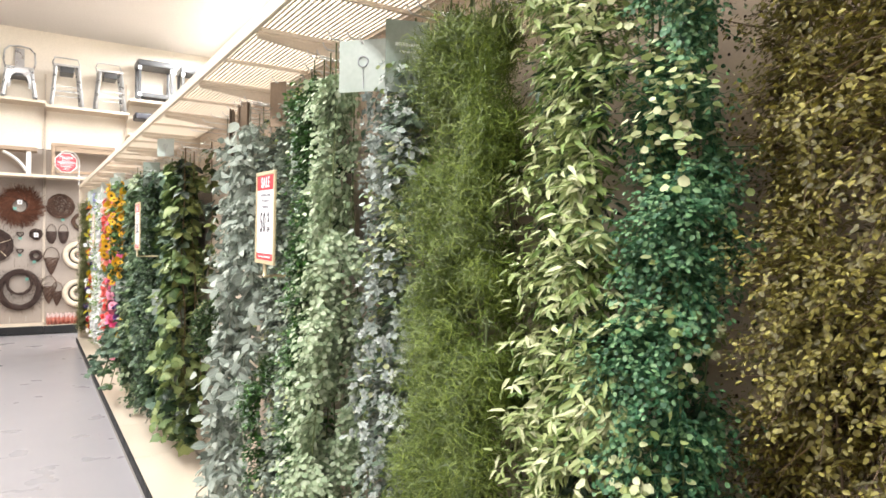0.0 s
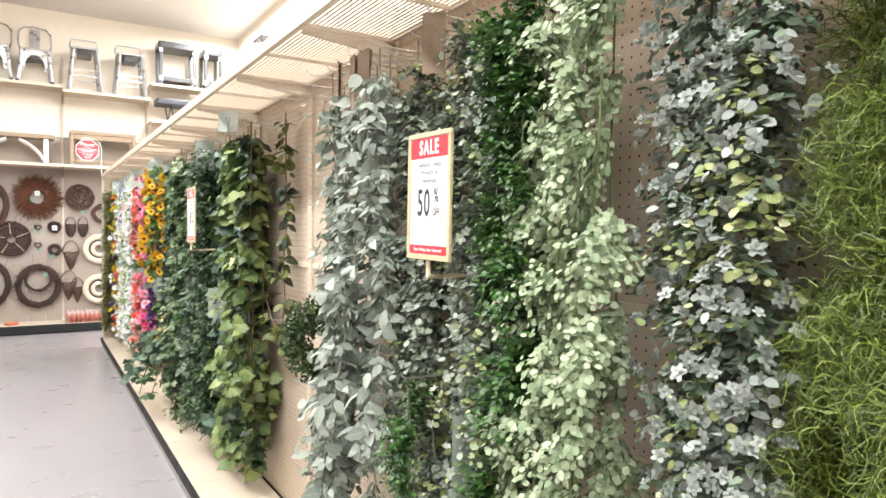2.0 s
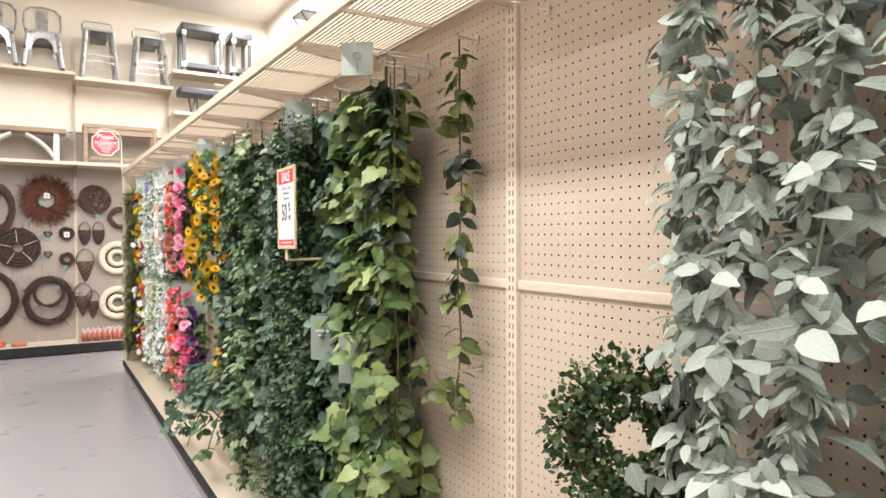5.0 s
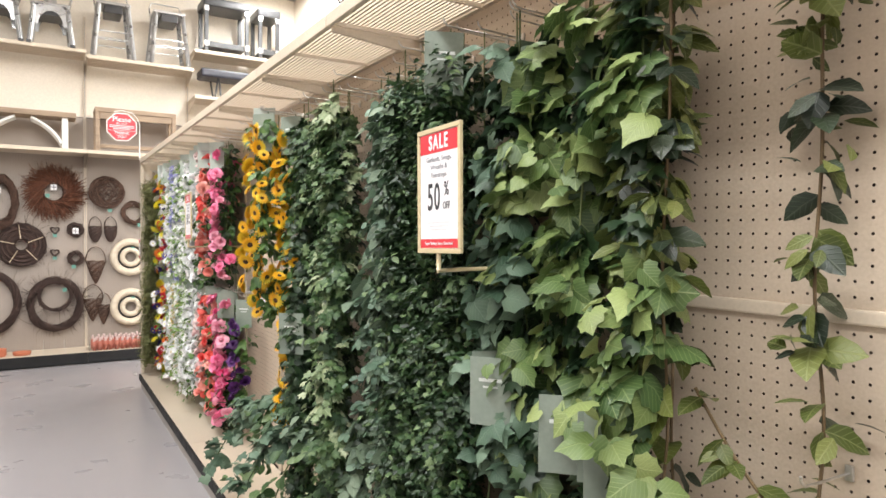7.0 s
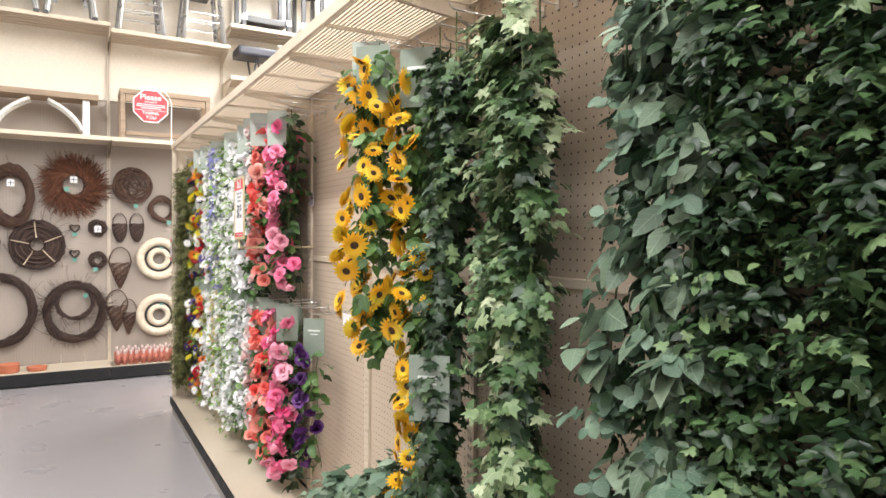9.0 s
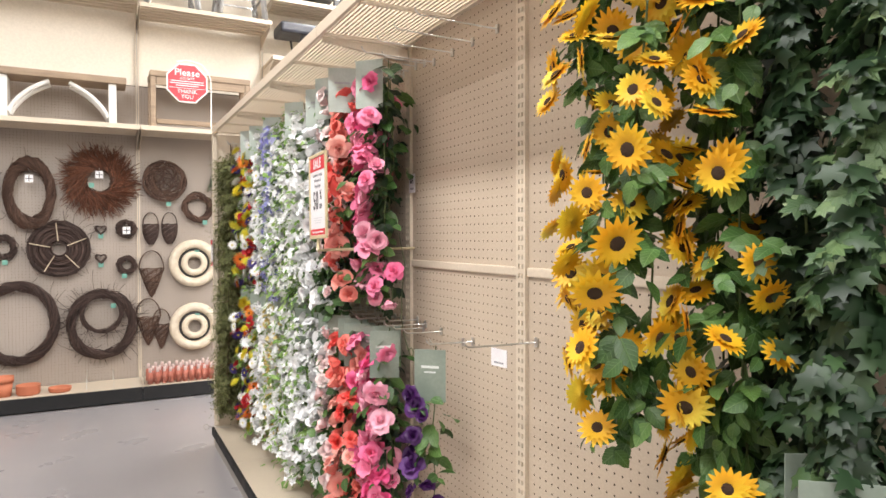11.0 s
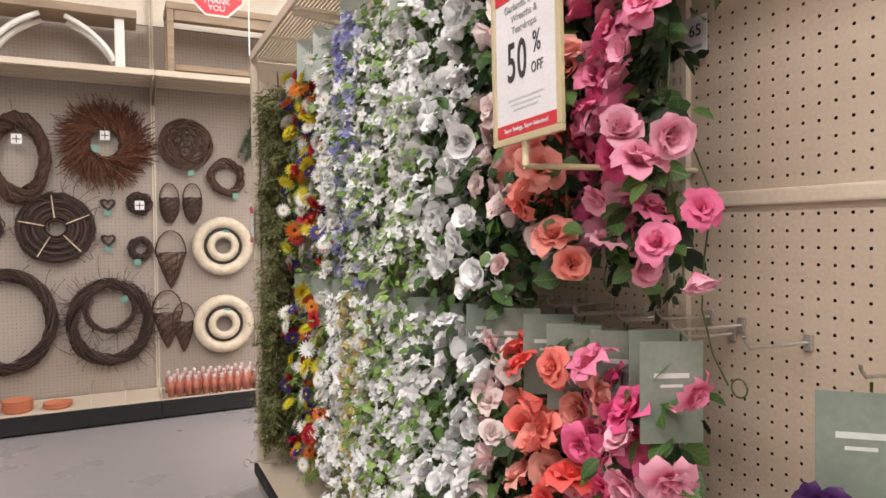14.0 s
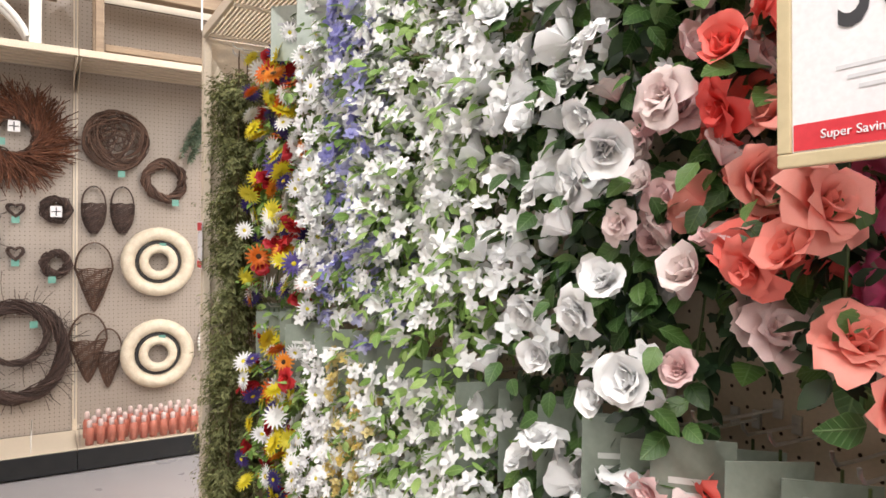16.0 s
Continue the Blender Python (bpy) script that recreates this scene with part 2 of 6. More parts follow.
slab("floor", "pale grey polished vinyl shop floor", FLOOR, LEFT_X, SIDE_X, BACK_Y, END_Y, -0.1, 0.0)
slab("ceiling", "off-white painted shop ceiling", CEILING, LEFT_X, SIDE_X, BACK_Y, END_Y, CEIL, CEIL + 0.1)
wall_end = slab("wall_end", "cream painted end wall above pegboard", WALL, LEFT_X, SIDE_X, END_Y, END_Y + 0.15, 0.0, CEIL)
slab("wall_side", "bright cream painted side wall", WALL, SIDE_X, SIDE_X + 0.15, BACK_Y, END_Y + 0.15, 0.0, CEIL)
# two unseen walls added to close the room, dark to limit bounce
slab("wall_far", "unseen dark tan wall added to close the room", SHADE, LEFT_X - 0.15, LEFT_X, BACK_Y, END_Y + 0.15, 0.0, CEIL)
slab("wall_back", "unseen dark tan wall added to close the room", SHADE, LEFT_X, SIDE_X + 0.15, BACK_Y - 0.15, BACK_Y, 0.0, CEIL)

PITCH = 0.0254
UPRIGHTS = [2.36, 1.57, 0.78, 0.0, -0.73, -1.51, -2.29, -3.06, -3.84, -4.62, -5.4, -6.18, -6.96, -7.74, -8.52]
SHELF_Z, SEAM_Z, DECK_Z, DECK_X = 2.085, 1.297, 0.134, -0.366


def perforated(width, height, radius=0.0028):
    """A sheet in its own plane (x right, y up) with a hexagonal hole in each square inch, and plain margins."""
    nx, ny = int(width / PITCH), int(height / PITCH)
    mx, my = (width - nx * PITCH) / 2, (height - ny * PITCH) / 2
    gx, gy = np.meshgrid(np.arange(nx + 1), np.arange(ny + 1), indexing="ij")
    grid = np.stack([mx + gx * PITCH, my + gy * PITCH, np.zeros_like(gx, float)], -1).reshape(-1, 3)
    a = np.arange(8) * math.pi / 4 + math.pi / 8
    ring = np.stack([np.cos(a), np.sin(a), np.zeros(8)], -1) * radius
    cx, cy = np.meshgrid(np.arange(nx), np.arange(ny), indexing="ij")
    mid = np.stack([mx + (cx + 0.5) * PITCH, my + (cy + 0.5) * PITCH, np.zeros_like(cx, float)], -1).reshape(-1, 1, 3)
    front = (mid + ring).reshape(-1, 3)
    verts = np.concatenate([grid, front, [(0, 0, 0), (width, 0, 0), (width, height, 0), (0, height, 0)]])
    faces, base = [], len(grid)
    k = ny + 1
    for i in range(nx):
        for j in range(ny):
            c00, c10, c11, c01 = i * k + j, (i + 1) * k + j, (i + 1) * k + j + 1, i * k + j + 1
            r = base + (i * ny + j) * 8
            # ring corners sit at 22.5, 67.5 ... degrees
            faces += [(c10, c11, r, r + 7), (c11, r + 1, r), (c11, c01, r + 2, r + 1), (c01, r + 3, r + 2),
                      (c01, c00, r + 4, r + 3), (c00, r + 5, r + 4), (c00, c10, r + 6, r + 5), (c10, r + 7, r + 6)]
    e = len(verts) - 4
    low, high = list(range(0, (nx + 1) * k, k)), [i * k + ny for i in range(nx + 1)]
    faces += [tuple([e, e + 1] + low[::-1]), tuple([e + 2, e + 3] + high)]
    left, right = list(range(0, k)), list(range(nx * k, nx * k + k))
    faces += [tuple([e + 3, e] + left), tuple([e + 1, e + 2] + right[::-1])]
    return verts, faces


def pegboard(parent, name, width, z0, z1, m, material):
    v, f = perforated(width, z1 - z0)
    ob = put_mesh(name, mesh_of(name, v, f, material), parent, m)
    return ob


# display run: back, pegboards, uprights, ledges, deck
display = empty("wall_display", 0, 0, 0, "beige pegboard wall of a shop display run", "wall", kind="structure")
# dark sheet so the holes in the boards look shaded
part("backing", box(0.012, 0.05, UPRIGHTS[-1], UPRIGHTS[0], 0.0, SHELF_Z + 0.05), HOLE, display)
for a, b in zip(UPRIGHTS[:-1], UPRIGHTS[1:]):
    w = a - b - 0.044
    for z0, z1 in ((DECK_Z, SEAM_Z - 0.012), (SEAM_Z + 0.012, SHELF_Z + 0.05)):
        pegboard(display, "panel", w, z0, z1, pose(0, a - 0.022, z0) @ FACE, PEG)
    part("panel_ledge", box(-0.008, 0.011, b + 0.022, a - 0.022, SEAM_Z - 0.0125, SEAM_Z + 0.0125, 0.004), BEIGE, display)


def upright(y):
    bm = bmesh.new()
    add_box(bm, -0.012, 0.011, y - 0.0215, y - 0.0105, 0.0, SHELF_Z + 0.06)
    add_box(bm, -0.012, 0.011, y + 0.0105, y + 0.0215, 0.0, SHELF_Z + 0.06)
    add_box(bm, -0.012, 0.011, y - 0.0045, y + 0.0045, 0.0, SHELF_Z + 0.06)
    z = 0.15
    while z < SHELF_Z:
        add_box(bm, -0.012, 0.011, y - 0.0105, y - 0.0045, z, z + 0.012)
        add_box(bm, -0.012, 0.011, y + 0.0045, y + 0.0105, z, z + 0.012)
        z += PITCH
    part("upright", bm, BEIGE, display)


for y in UPRIGHTS:
    upright(y)

deck = empty("display_base", 0, 0, 0, "beige base deck with black front edge under the garlands", "shelf", kind="structure")
for a, b in zip(UPRIGHTS[:-1], UPRIGHTS[1:]):
    part("deck_board", box(DECK_X + 0.014, -0.013, b + 0.001, a - 0.001, DECK_Z - 0.03, DECK_Z, 0.003), BEIGE, deck)
    part("edge_strip", box(DECK_X, DECK_X + 0.013, b + 0.001, a - 0.001, 0.082, DECK_Z + 0.004, 0.004), BLACK, deck)
    part("kick_plate", box(DECK_X + 0.02, DECK_X + 0.03, b + 0.001, a - 0.001, 0.0, DECK_Z - 0.031), KICK, deck)

end_panel = empty("end_panel", 0, 0, 0, "beige steel end panel closing the display run", "panel", kind="structure")
part("sheet", box(-0.345, -0.013, 2.385, 2.4, 0.0, SHELF_Z, 0.003), BEIGE, end_panel)
part("front_flange", box(-0.345, -0.317, 2.355, 2.384, DECK_Z + 0.006, SHELF_Z - 0.002, 0.003), BEIGE, end_panel)


def top_shelf(y0, y1):
    sh = empty("wire_shelf", -0.17, (y0 + y1) / 2, SHELF_Z, "beige slatted steel shelf over the hanging garlands", "shelf", "shelves over the garlands")
    o = pose(0.17, -(y0 + y1) / 2, -SHELF_Z)
    part("front_lip", box(-0.352, -0.338, y0 + 0.001, y1 - 0.001, SHELF_Z - 0.012, SHELF_Z + 0.028, 0.003), BEIGE, sh, m=o)
    part("back_rail", box(-0.03, -0.013, y0 + 0.002, y1 - 0.002, SHELF_Z - 0.004, SHELF_Z + 0.02), BEIGE, sh, m=o)
    slat = None
    for i in range(21):
        x = -0.33 + i * 0.0149
        if slat is None:
            me = bpy.data.meshes.new("slat")
            bm = box(-0.0036, 0.0036, y0 + 0.002, y1 - 0.002, SHELF_Z + 0.006, SHELF_Z + 0.014)
            bm.to_mesh(me)
            bm.free()
            me.materials.append(BEIGE)
            slat = me
        put_mesh("slat", slat, sh, o @ pose(x, 0, 0))
    for y in (y0 + 0.014, (y0 + y1) / 2, y1 - 0.014):
        part("cross_bar", box(-0.338, -0.013, y - 0.0045, y + 0.0045, SHELF_Z - 0.006, SHELF_Z + 0.0055), BEIGE, sh, m=o)
    for y in (y0 + 0.006, y1 - 0.006):
        bm = bmesh.new()
        side = [bm.verts.new((x, y - 0.002, z)) for x, z in ((-0.013, SHELF_Z - 0.055), (-0.013, SHELF_Z - 0.012), (-0.33, SHELF_Z - 0.012), (-0.33, SHELF_Z - 0.022))]
        r = bmesh.ops.extrude_face_region(bm, geom=[bm.faces.new(side)])
        bmesh.ops.translate(bm, vec=(0, 0.004, 0), verts=[v for v in r["geom"] if isinstance(v, bmesh.types.BMVert)])
        part("bracket", bm, BEIGE, sh, m=o)


for a, b in zip(UPRIGHTS[:-1], UPRIGHTS[1:]):
    top_shelf(b, a)

# end wall: pegboard sections, uprights, base and shelves
END_X = [-4.0, -2.9, -1.8, -0.7, 0.41, 1.5]
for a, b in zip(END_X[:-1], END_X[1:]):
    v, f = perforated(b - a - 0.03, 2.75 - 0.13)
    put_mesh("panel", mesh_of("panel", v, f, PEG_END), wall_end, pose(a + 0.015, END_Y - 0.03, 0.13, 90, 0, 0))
# same dark sheet, painting the end wall's peg holes as shaded
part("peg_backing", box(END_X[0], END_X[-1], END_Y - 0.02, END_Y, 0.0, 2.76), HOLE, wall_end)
for x in END_X:
    part("upright", box(x - 0.014, x + 0.014, END_Y - 0.04, END_Y - 0.021, 0.0, 3.9, 0.002), BEIGE, wall_end)
    part("slot_channel", box(x - 0.003, x + 0.003, END_Y - 0.0425, END_Y - 0.0405, 0.2, 3.85), KICK, wall_end)

end_base = empty("end_base", 0, 0, 0, "cream base deck with tall black front on the end wall", "shelf", kind="structure")
for a, b in zip(END_X[:-1], END_X[1:]):
    part("deck_board", box(a + 0.001, b - 0.001, 3.905, END_Y - 0.045, 0.1, 0.132, 0.003), BEIGE, end_base)
    part("black_front", box(a + 0.001, b - 0.001, 3.89, 3.904, 0.012, 0.126, 0.004), BLACK, end_base)


def end_shelf(x0, x1, z, depth=0.44, lip=0.034):
    y0 = END_Y - 0.043 - depth
    sh = empty("wall_shelf", (x0 + x1) / 2, y0, z, "cream steel shelf with a front lip on the end wall", "shelf", "shelves on the end wall")
    o = pose(-(x0 + x1) / 2, -y0, -z)
    part("board", box(x0 + 0.003, x1 - 0.003, y0 + 0.011, END_Y - 0.044, z - 0.02, z, 0.003), BEIGE, sh, m=o)
    part("front_lip", box(x0 + 0.002, x1 - 0.002, y0, y0 + 0.01, z - lip, z + 0.006, 0.003), BEIGE, sh, m=o)
    for i in range(5):
        y = y0 + 0.06 + i * 0.08
        part("underside_rib", box(x0 + 0.02, x1 - 0.02, y, y + 0.02, z - 0.033, z - 0.021), BEIGE, sh, m=o)
    for x in (x0 + 0.01, x1 - 0.014):
        bm = bmesh.new()
        side = [bm.verts.new((x, y, zz)) for y, zz in ((END_Y - 0.042, z - 0.16), (END_Y - 0.042, z - 0.034), (y0 + 0.03, z - 0.034), (y0 + 0.03, z - 0.05))]
        r = bmesh.ops.extrude_face_region(bm, geom=[bm.faces.new(side)])
        bmesh.ops.translate(bm, vec=(0.004, 0, 0), verts=[v for v in r["geom"] if isinstance(v, bmesh.types.BMVert)])
        part("bracket", bm, BEIGE, sh, m=o)
    return sh


LOW_Z, SHELF_A, SHELF_B, SHELF_C, SHELF_D = 2.335, 3.42, 3.37, 3.6, 3.06
for a, b in zip(END_X[:-1], END_X[1:]):
    end_shelf(a, b, LOW_Z)
end_shelf(-2.9, -1.8, SHELF_A)
end_shelf(-1.8, -0.7, SHELF_A)
end_shelf(-0.7, 0.41, SHELF_B)
end_shelf(0.41, 1.5, SHELF_C)
end_shelf(0.41, 1.5, SHELF_D)

# ---- leaves and blossoms: small templates, leaf axis along y, upper side along z ----
def blade(profile, fold=0.12, droop=0.25):
    """A leaf from (t, half width) pairs, folded along its rib and drooping to its tip."""
    v, f = [], []
    for t, w in profile:
        z = -droop * t * t
        v += [(-w, t, z + fold * w), (0, t, z), (w, t, z + fold * w)]
    for i in range(len(profile) - 1):
        a, b = 3 * i, 3 * i + 3
        f += [(a, a + 1, b + 1, b), (a + 1, a + 2, b + 2, b + 1)]
    return np.array(v), f


def lobed(points, droop=0.2, cup=0.15):
    """A leaf with pointed lobes: a fan from the stalk's end over an outline given for its right half."""
    out = [(x, y) for x, y in points] + [(-x, y) for x, y in reversed(points[:-1])]
    v = [(0, 0.28, 0.03)] + [(x, y, -droop * y * y - cup * abs(x) ** 1.5 + 0.02 * ((i % 2) * 2 - 1)) for i, (x, y) in enumerate(out)]
    n = len(out)
    return np.array(v), [(0, i + 1, (i + 1) % n + 1) for i in range(n)]


OVAL = blade([(0, 0.02), (0.2, 0.2), (0.5, 0.28), (0.8, 0.17), (1, 0.01)])
BROAD = blade([(0, 0.03), (0.18, 0.27), (0.48, 0.36), (0.8, 0.22), (1, 0.02)], 0.2, 0.3)
ROUND = blade([(0, 0.05), (0.2, 0.34), (0.55, 0.42), (0.85, 0.26), (1, 0.05)], 0.15, 0.15)
LANCE = blade([(0, 0.02), (0.3, 0.13), (0.65, 0.1), (1, 0.0)], 0.25, 0.3)


def small_leaf(width, belly=0.45, droop=0.2, fold=0.25):
    """A small leaf of two folded halves."""
    pts = [(0, 0), (-width, belly * 0.62), (-width * 0.8, belly + 0.28), (0, 1.0), (width * 0.8, belly + 0.28), (width, belly * 0.62)]
    return np.array([(x, y, fold * abs(x) - droop * y * y) for x, y in pts]), [(0, 3, 2, 1), (0, 5, 4, 3)]


LANCE_S = small_leaf(0.15, 0.4, 0.3)
TINY = small_leaf(0.34)
OVAL_S = small_leaf(0.27, 0.45)
ROUND_S = small_leaf(0.43, 0.5, 0.12, 0.15)
TWIGLET = (np.array([(-0.012, 0, 0), (0, 0, 0.016), (0.012, 0, 0), (0, 1.0, -0.02)]), [(0, 1, 3), (1, 2, 3)])
LANCE_W = blade([(0, 0.02), (0.22, 0.15), (0.55, 0.24), (0.85, 0.16), (1, 0.03)], 0.35, 0.55)


def thread(seed):
    """A thin curling ribbon."""
    rng = random.Random(seed)
    a, b, k = rng.uniform(0, 6.28), rng.uniform(0, 6.28), rng.uniform(4.0, 6.5)
    v = []
    for i in range(6):
        t = i / 5
        x, z = 0.22 * (math.sin(k * t + a) - math.sin(a)), 0.22 * (math.sin(k * t + b) - math.sin(b)) - 0.15 * t
        w = 0.026 * (1 - 0.7 * t)
        v += [(x - w, t, z), (x + w, t, z + 0.01)]
    return np.array(v), [(2 * i, 2 * i + 1, 2 * i + 3, 2 * i + 2) for i in range(5)]


CURLS = [thread(k) for k in range(4)]
IVY = lobed([(0.0, 0.0), (0.2, -0.14), (0.5, 0.06), (0.27, 0.3), (0.46, 0.58), (0.17, 0.62), (0.0, 1.0)])
MAPLE = lobed([(0.0, 0.04), (0.16, -0.15), (0.4, -0.14), (0.48, 0.06), (0.62, 0.24), (0.5, 0.42), (0.46, 0.64), (0.24, 0.74), (0.0, 1.0)], 0.3, 0.25)
MAPLE_B = lobed([(0.0, 0.02), (0.2, -0.2), (0.42, -0.1), (0.55, 0.04), (0.52, 0.24), (0.54, 0.48), (0.36, 0.6), (0.17, 0.82), (0.0, 1.02)], 0.45, 0.12)


def rotated(template, turns):
    """Copies of a template turned about z and lifted, joined: turns are (angle, lift, scale)."""
    vs, fs, o = [], [], 0
    for a, lift, s in turns:
        m = np.array(Euler((lift, 0, a)).to_matrix())
        vs.append((template[0] * s) @ m.T)
        fs += [tuple(i + o for i in q) for q in template[1]]
        o += len(template[0])
    return np.concatenate(vs), fs


def joined(*kits):
    vs, fs, o = [], [], 0
    for v, f in kits:
        vs.append(np.array(v, float))
        fs += [tuple(i + o for i in q) for q in f]
        o += len(v)
    return np.concatenate(vs), fs


def hubbed(kit, size, columns=3):
    """Petals tied to one middle point, so that a flower is one piece."""
    v, f = kit
    v = np.concatenate([v, [(0, 0, -0.03)]])
    c = len(v) - 1
    return v, f + [(c, o + k + 1, o + k) for o in range(0, c, size) for k in range(columns - 1)]


def petal(seed, reflex):
    """A cloth petal: cupped at its foot, turned back and ruffled at its edge."""
    rng = random.Random(seed)
    ph, notch, lean = rng.uniform(0, 6.28), rng.uniform(-0.08, 0.1), rng.uniform(-0.1, 0.1)
    v, f = [], []
    for t, w in ((0, 0.1), (0.3, 0.36), (0.58, 0.5), (0.83, 0.5), (1.0, 0.3)):
        for k in range(5):
            c = k / 2 - 1
            y = t * (1 - 0.1 * c * c * t) - (notch * t * t if k == 2 else 0)
            z = 0.32 * t * t + 0.34 * w * c * c - reflex * max(0.0, t - 0.5) ** 2 * (1 + 0.8 * c * c) + 0.06 * t * math.sin(3.3 * c + ph + 2 * t)
            v.append((c * w + lean * t * t, y, z))
    for r in range(4):
        f += [(5 * r + k, 5 * r + k + 1, 5 * r + k + 6, 5 * r + k + 5) for k in range(4)]
    return np.array(v), f


PETAL5 = blade([(0, 0.08), (0.5, 0.36), (1, 0.2)], 0.1, 0.15)
RAY = blade([(0, 0.06), (0.5, 0.13), (1, 0.03)], 0.1, 0.15)
FIVE = hubbed(rotated(PETAL5, [(k * 1.2566, 0.35, 1) for k in range(5)]), 9)
TUFT = hubbed(joined(rotated(PETAL5, [(k * 1.2566, 0.25, 1) for k in range(5)]), rotated(PETAL5, [(k * 2.1 + 0.5, 0.95, 0.7) for k in range(3)])), 9)
DAISY = hubbed(joined(rotated(RAY, [(k * 0.3927, 0.12, 1) for k in range(16)]), rotated(RAY, [(k * 0.5236 + 0.2, 0.5, 0.75) for k in range(12)])), 9)
SUN_RAY = blade([(0, 0.07), (0.55, 0.19), (1, 0.03)], 0.15, 0.1)
SUN_RAYS = hubbed(joined(rotated(SUN_RAY, [(k * 0.3927, 0.1, 1) for k in range(16)]), rotated(SUN_RAY, [(k * 0.3927 + 0.2, 0.4, 0.8) for k in range(16)])), 9)


def rose_kit(open_to, seed):
    rng = random.Random(seed)
    kits, uv = [], []
    for ring, (n, lift, s) in enumerate(((5, 0.2 + 0.45 * (1 - open_to), 1.05), (5, 0.62 + 0.3 * (1 - open_to), 0.9), (4, 1.0, 0.72), (3, 1.3, 0.56))):
        for k in range(n):
            p = petal(seed * 40 + ring * 7 + k, (1.5, 1.1, 0.6, 0.2)[ring] * (0.4 + 0.6 * open_to))
            turn = (k * 2 * math.pi / n + ring * 0.7 + rng.uniform(-0.25, 0.25), lift + rng.uniform(-0.16, 0.16), s * rng.uniform(0.86, 1.1))
            kits.append(rotated(p, [turn]))
            uv.append(p[0][:, :2])
    v, f = hubbed(joined(*kits), 25, 5)
    return v, f, np.concatenate(uv + [np.zeros((1, 2))])


ROSES = [rose_kit(1.0, 1), rose_kit(0.75, 2), rose_kit(0.25, 3), rose_kit(0.9, 4), rose_kit(0.0, 5)]


def dome(radius, height, seg=9, rings=3):
    v, f = [(0, 0, height)], []
    for r in range(1, rings + 1):
        a = r / rings * math.pi / 2
        v += [(radius * math.sin(a) * math.cos(k * 2 * math.pi / seg), radius * math.sin(a) * math.sin(k * 2 * math.pi / seg), height * math.cos(a)) for k in range(seg)]
    f += [(0, 1 + k, 1 + (k + 1) % seg) for k in range(seg)]
    for r in range(rings - 1):
        o = 1 + r * seg
        f += [(o + k, o + seg + k, o + seg + (k + 1) % seg, o + (k + 1) % seg) for k in range(seg)]
    return np.array(v), f


def frames_of(p, d, n, s):
    """Poses of leaves as arrays: place, axis d, upper side near n, size."""
    d = d / (np.linalg.norm(d, axis=1)[:, None] + 1e-9)
    z = n - (n * d).sum(1)[:, None] * d
    z /= np.linalg.norm(z, axis=1)[:, None] + 1e-9
    x = np.cross(d, z)
    return p, np.stack([x, d, z], -1) * s[:, None, None]


def scattered(name, kits, p, axes, material, parent, label="", smooth=True):
    """All copies of the kits at the poses joined into one mesh."""
    vs, fs, uv, o = [], [], [], 0
    pick = np.random.randint(0, len(kits), len(p))
    for k, (tv, tf) in enumerate(kits):
        sel = np.where(pick == k)[0]
        if not len(sel):
            continue
        v = np.einsum("nij,kj->nki", axes[sel], tv) + p[sel][:, None]
        vs.append(v.reshape(-1, 3))
        uv.append(np.tile(tv[:, :2], (len(sel), 1)))
        by = {}
        for q in tf:
            by.setdefault(len(q), []).append(q)
        for q in by.values():
            q = np.array(q)
            fs += (q[None] + (o + np.arange(len(sel)) * len(tv))[:, None, None]).reshape(-1, q.shape[1]).tolist()
        o += len(sel) * len(tv)
    ob = put_mesh(name, mesh_of(name, np.concatenate(vs), fs, material, smooth, np.concatenate(uv)), parent, None, label)
    return tagged(ob, kind="stuff")


SHARED = {}


def pieces(name, kits, p, axes, material, parent, label=""):
    """Each copy an object of its own that shares its kit's mesh."""
    made = []
    for i in range(len(p)):
        k = i % len(kits)
        key = (name, material.name, k)
        if key not in SHARED:
            SHARED[key] = mesh_of(name, kits[k][0], kits[k][1], material, True, kits[k][2] if len(kits[k]) > 2 else kits[k][0][:, :2])
        m = Matrix(axes[i].tolist()).to_4x4()
        m.translation = p[i].tolist()
        made.append(put_mesh(name, SHARED[key], parent, m, label))
    return made


def hanging_line(rng, length, sway=0.02, n=24):
    """A stem hanging from the origin, swaying as it goes down."""
    t = np.linspace(0, 1, n)
    a, b = rng.uniform(0, 6.28, 2)
    x = sway * (np.sin(a + 5 * t) - np.sin(a)) * t + sway * 0.4 * np.sin(17 * t + b) * t
    y = sway * (np.sin(b + 4 * t) - np.sin(b)) * t + sway * 0.4 * np.sin(14 * t + a) * t
    return np.stack([x, y, -length * t], -1)


def along(line, t):
    i = t * (len(line) - 1)
    k = np.minimum(i.astype(int), len(line) - 2)
    return line[k] + (line[k + 1] - line[k]) * (i - k)[:, None]


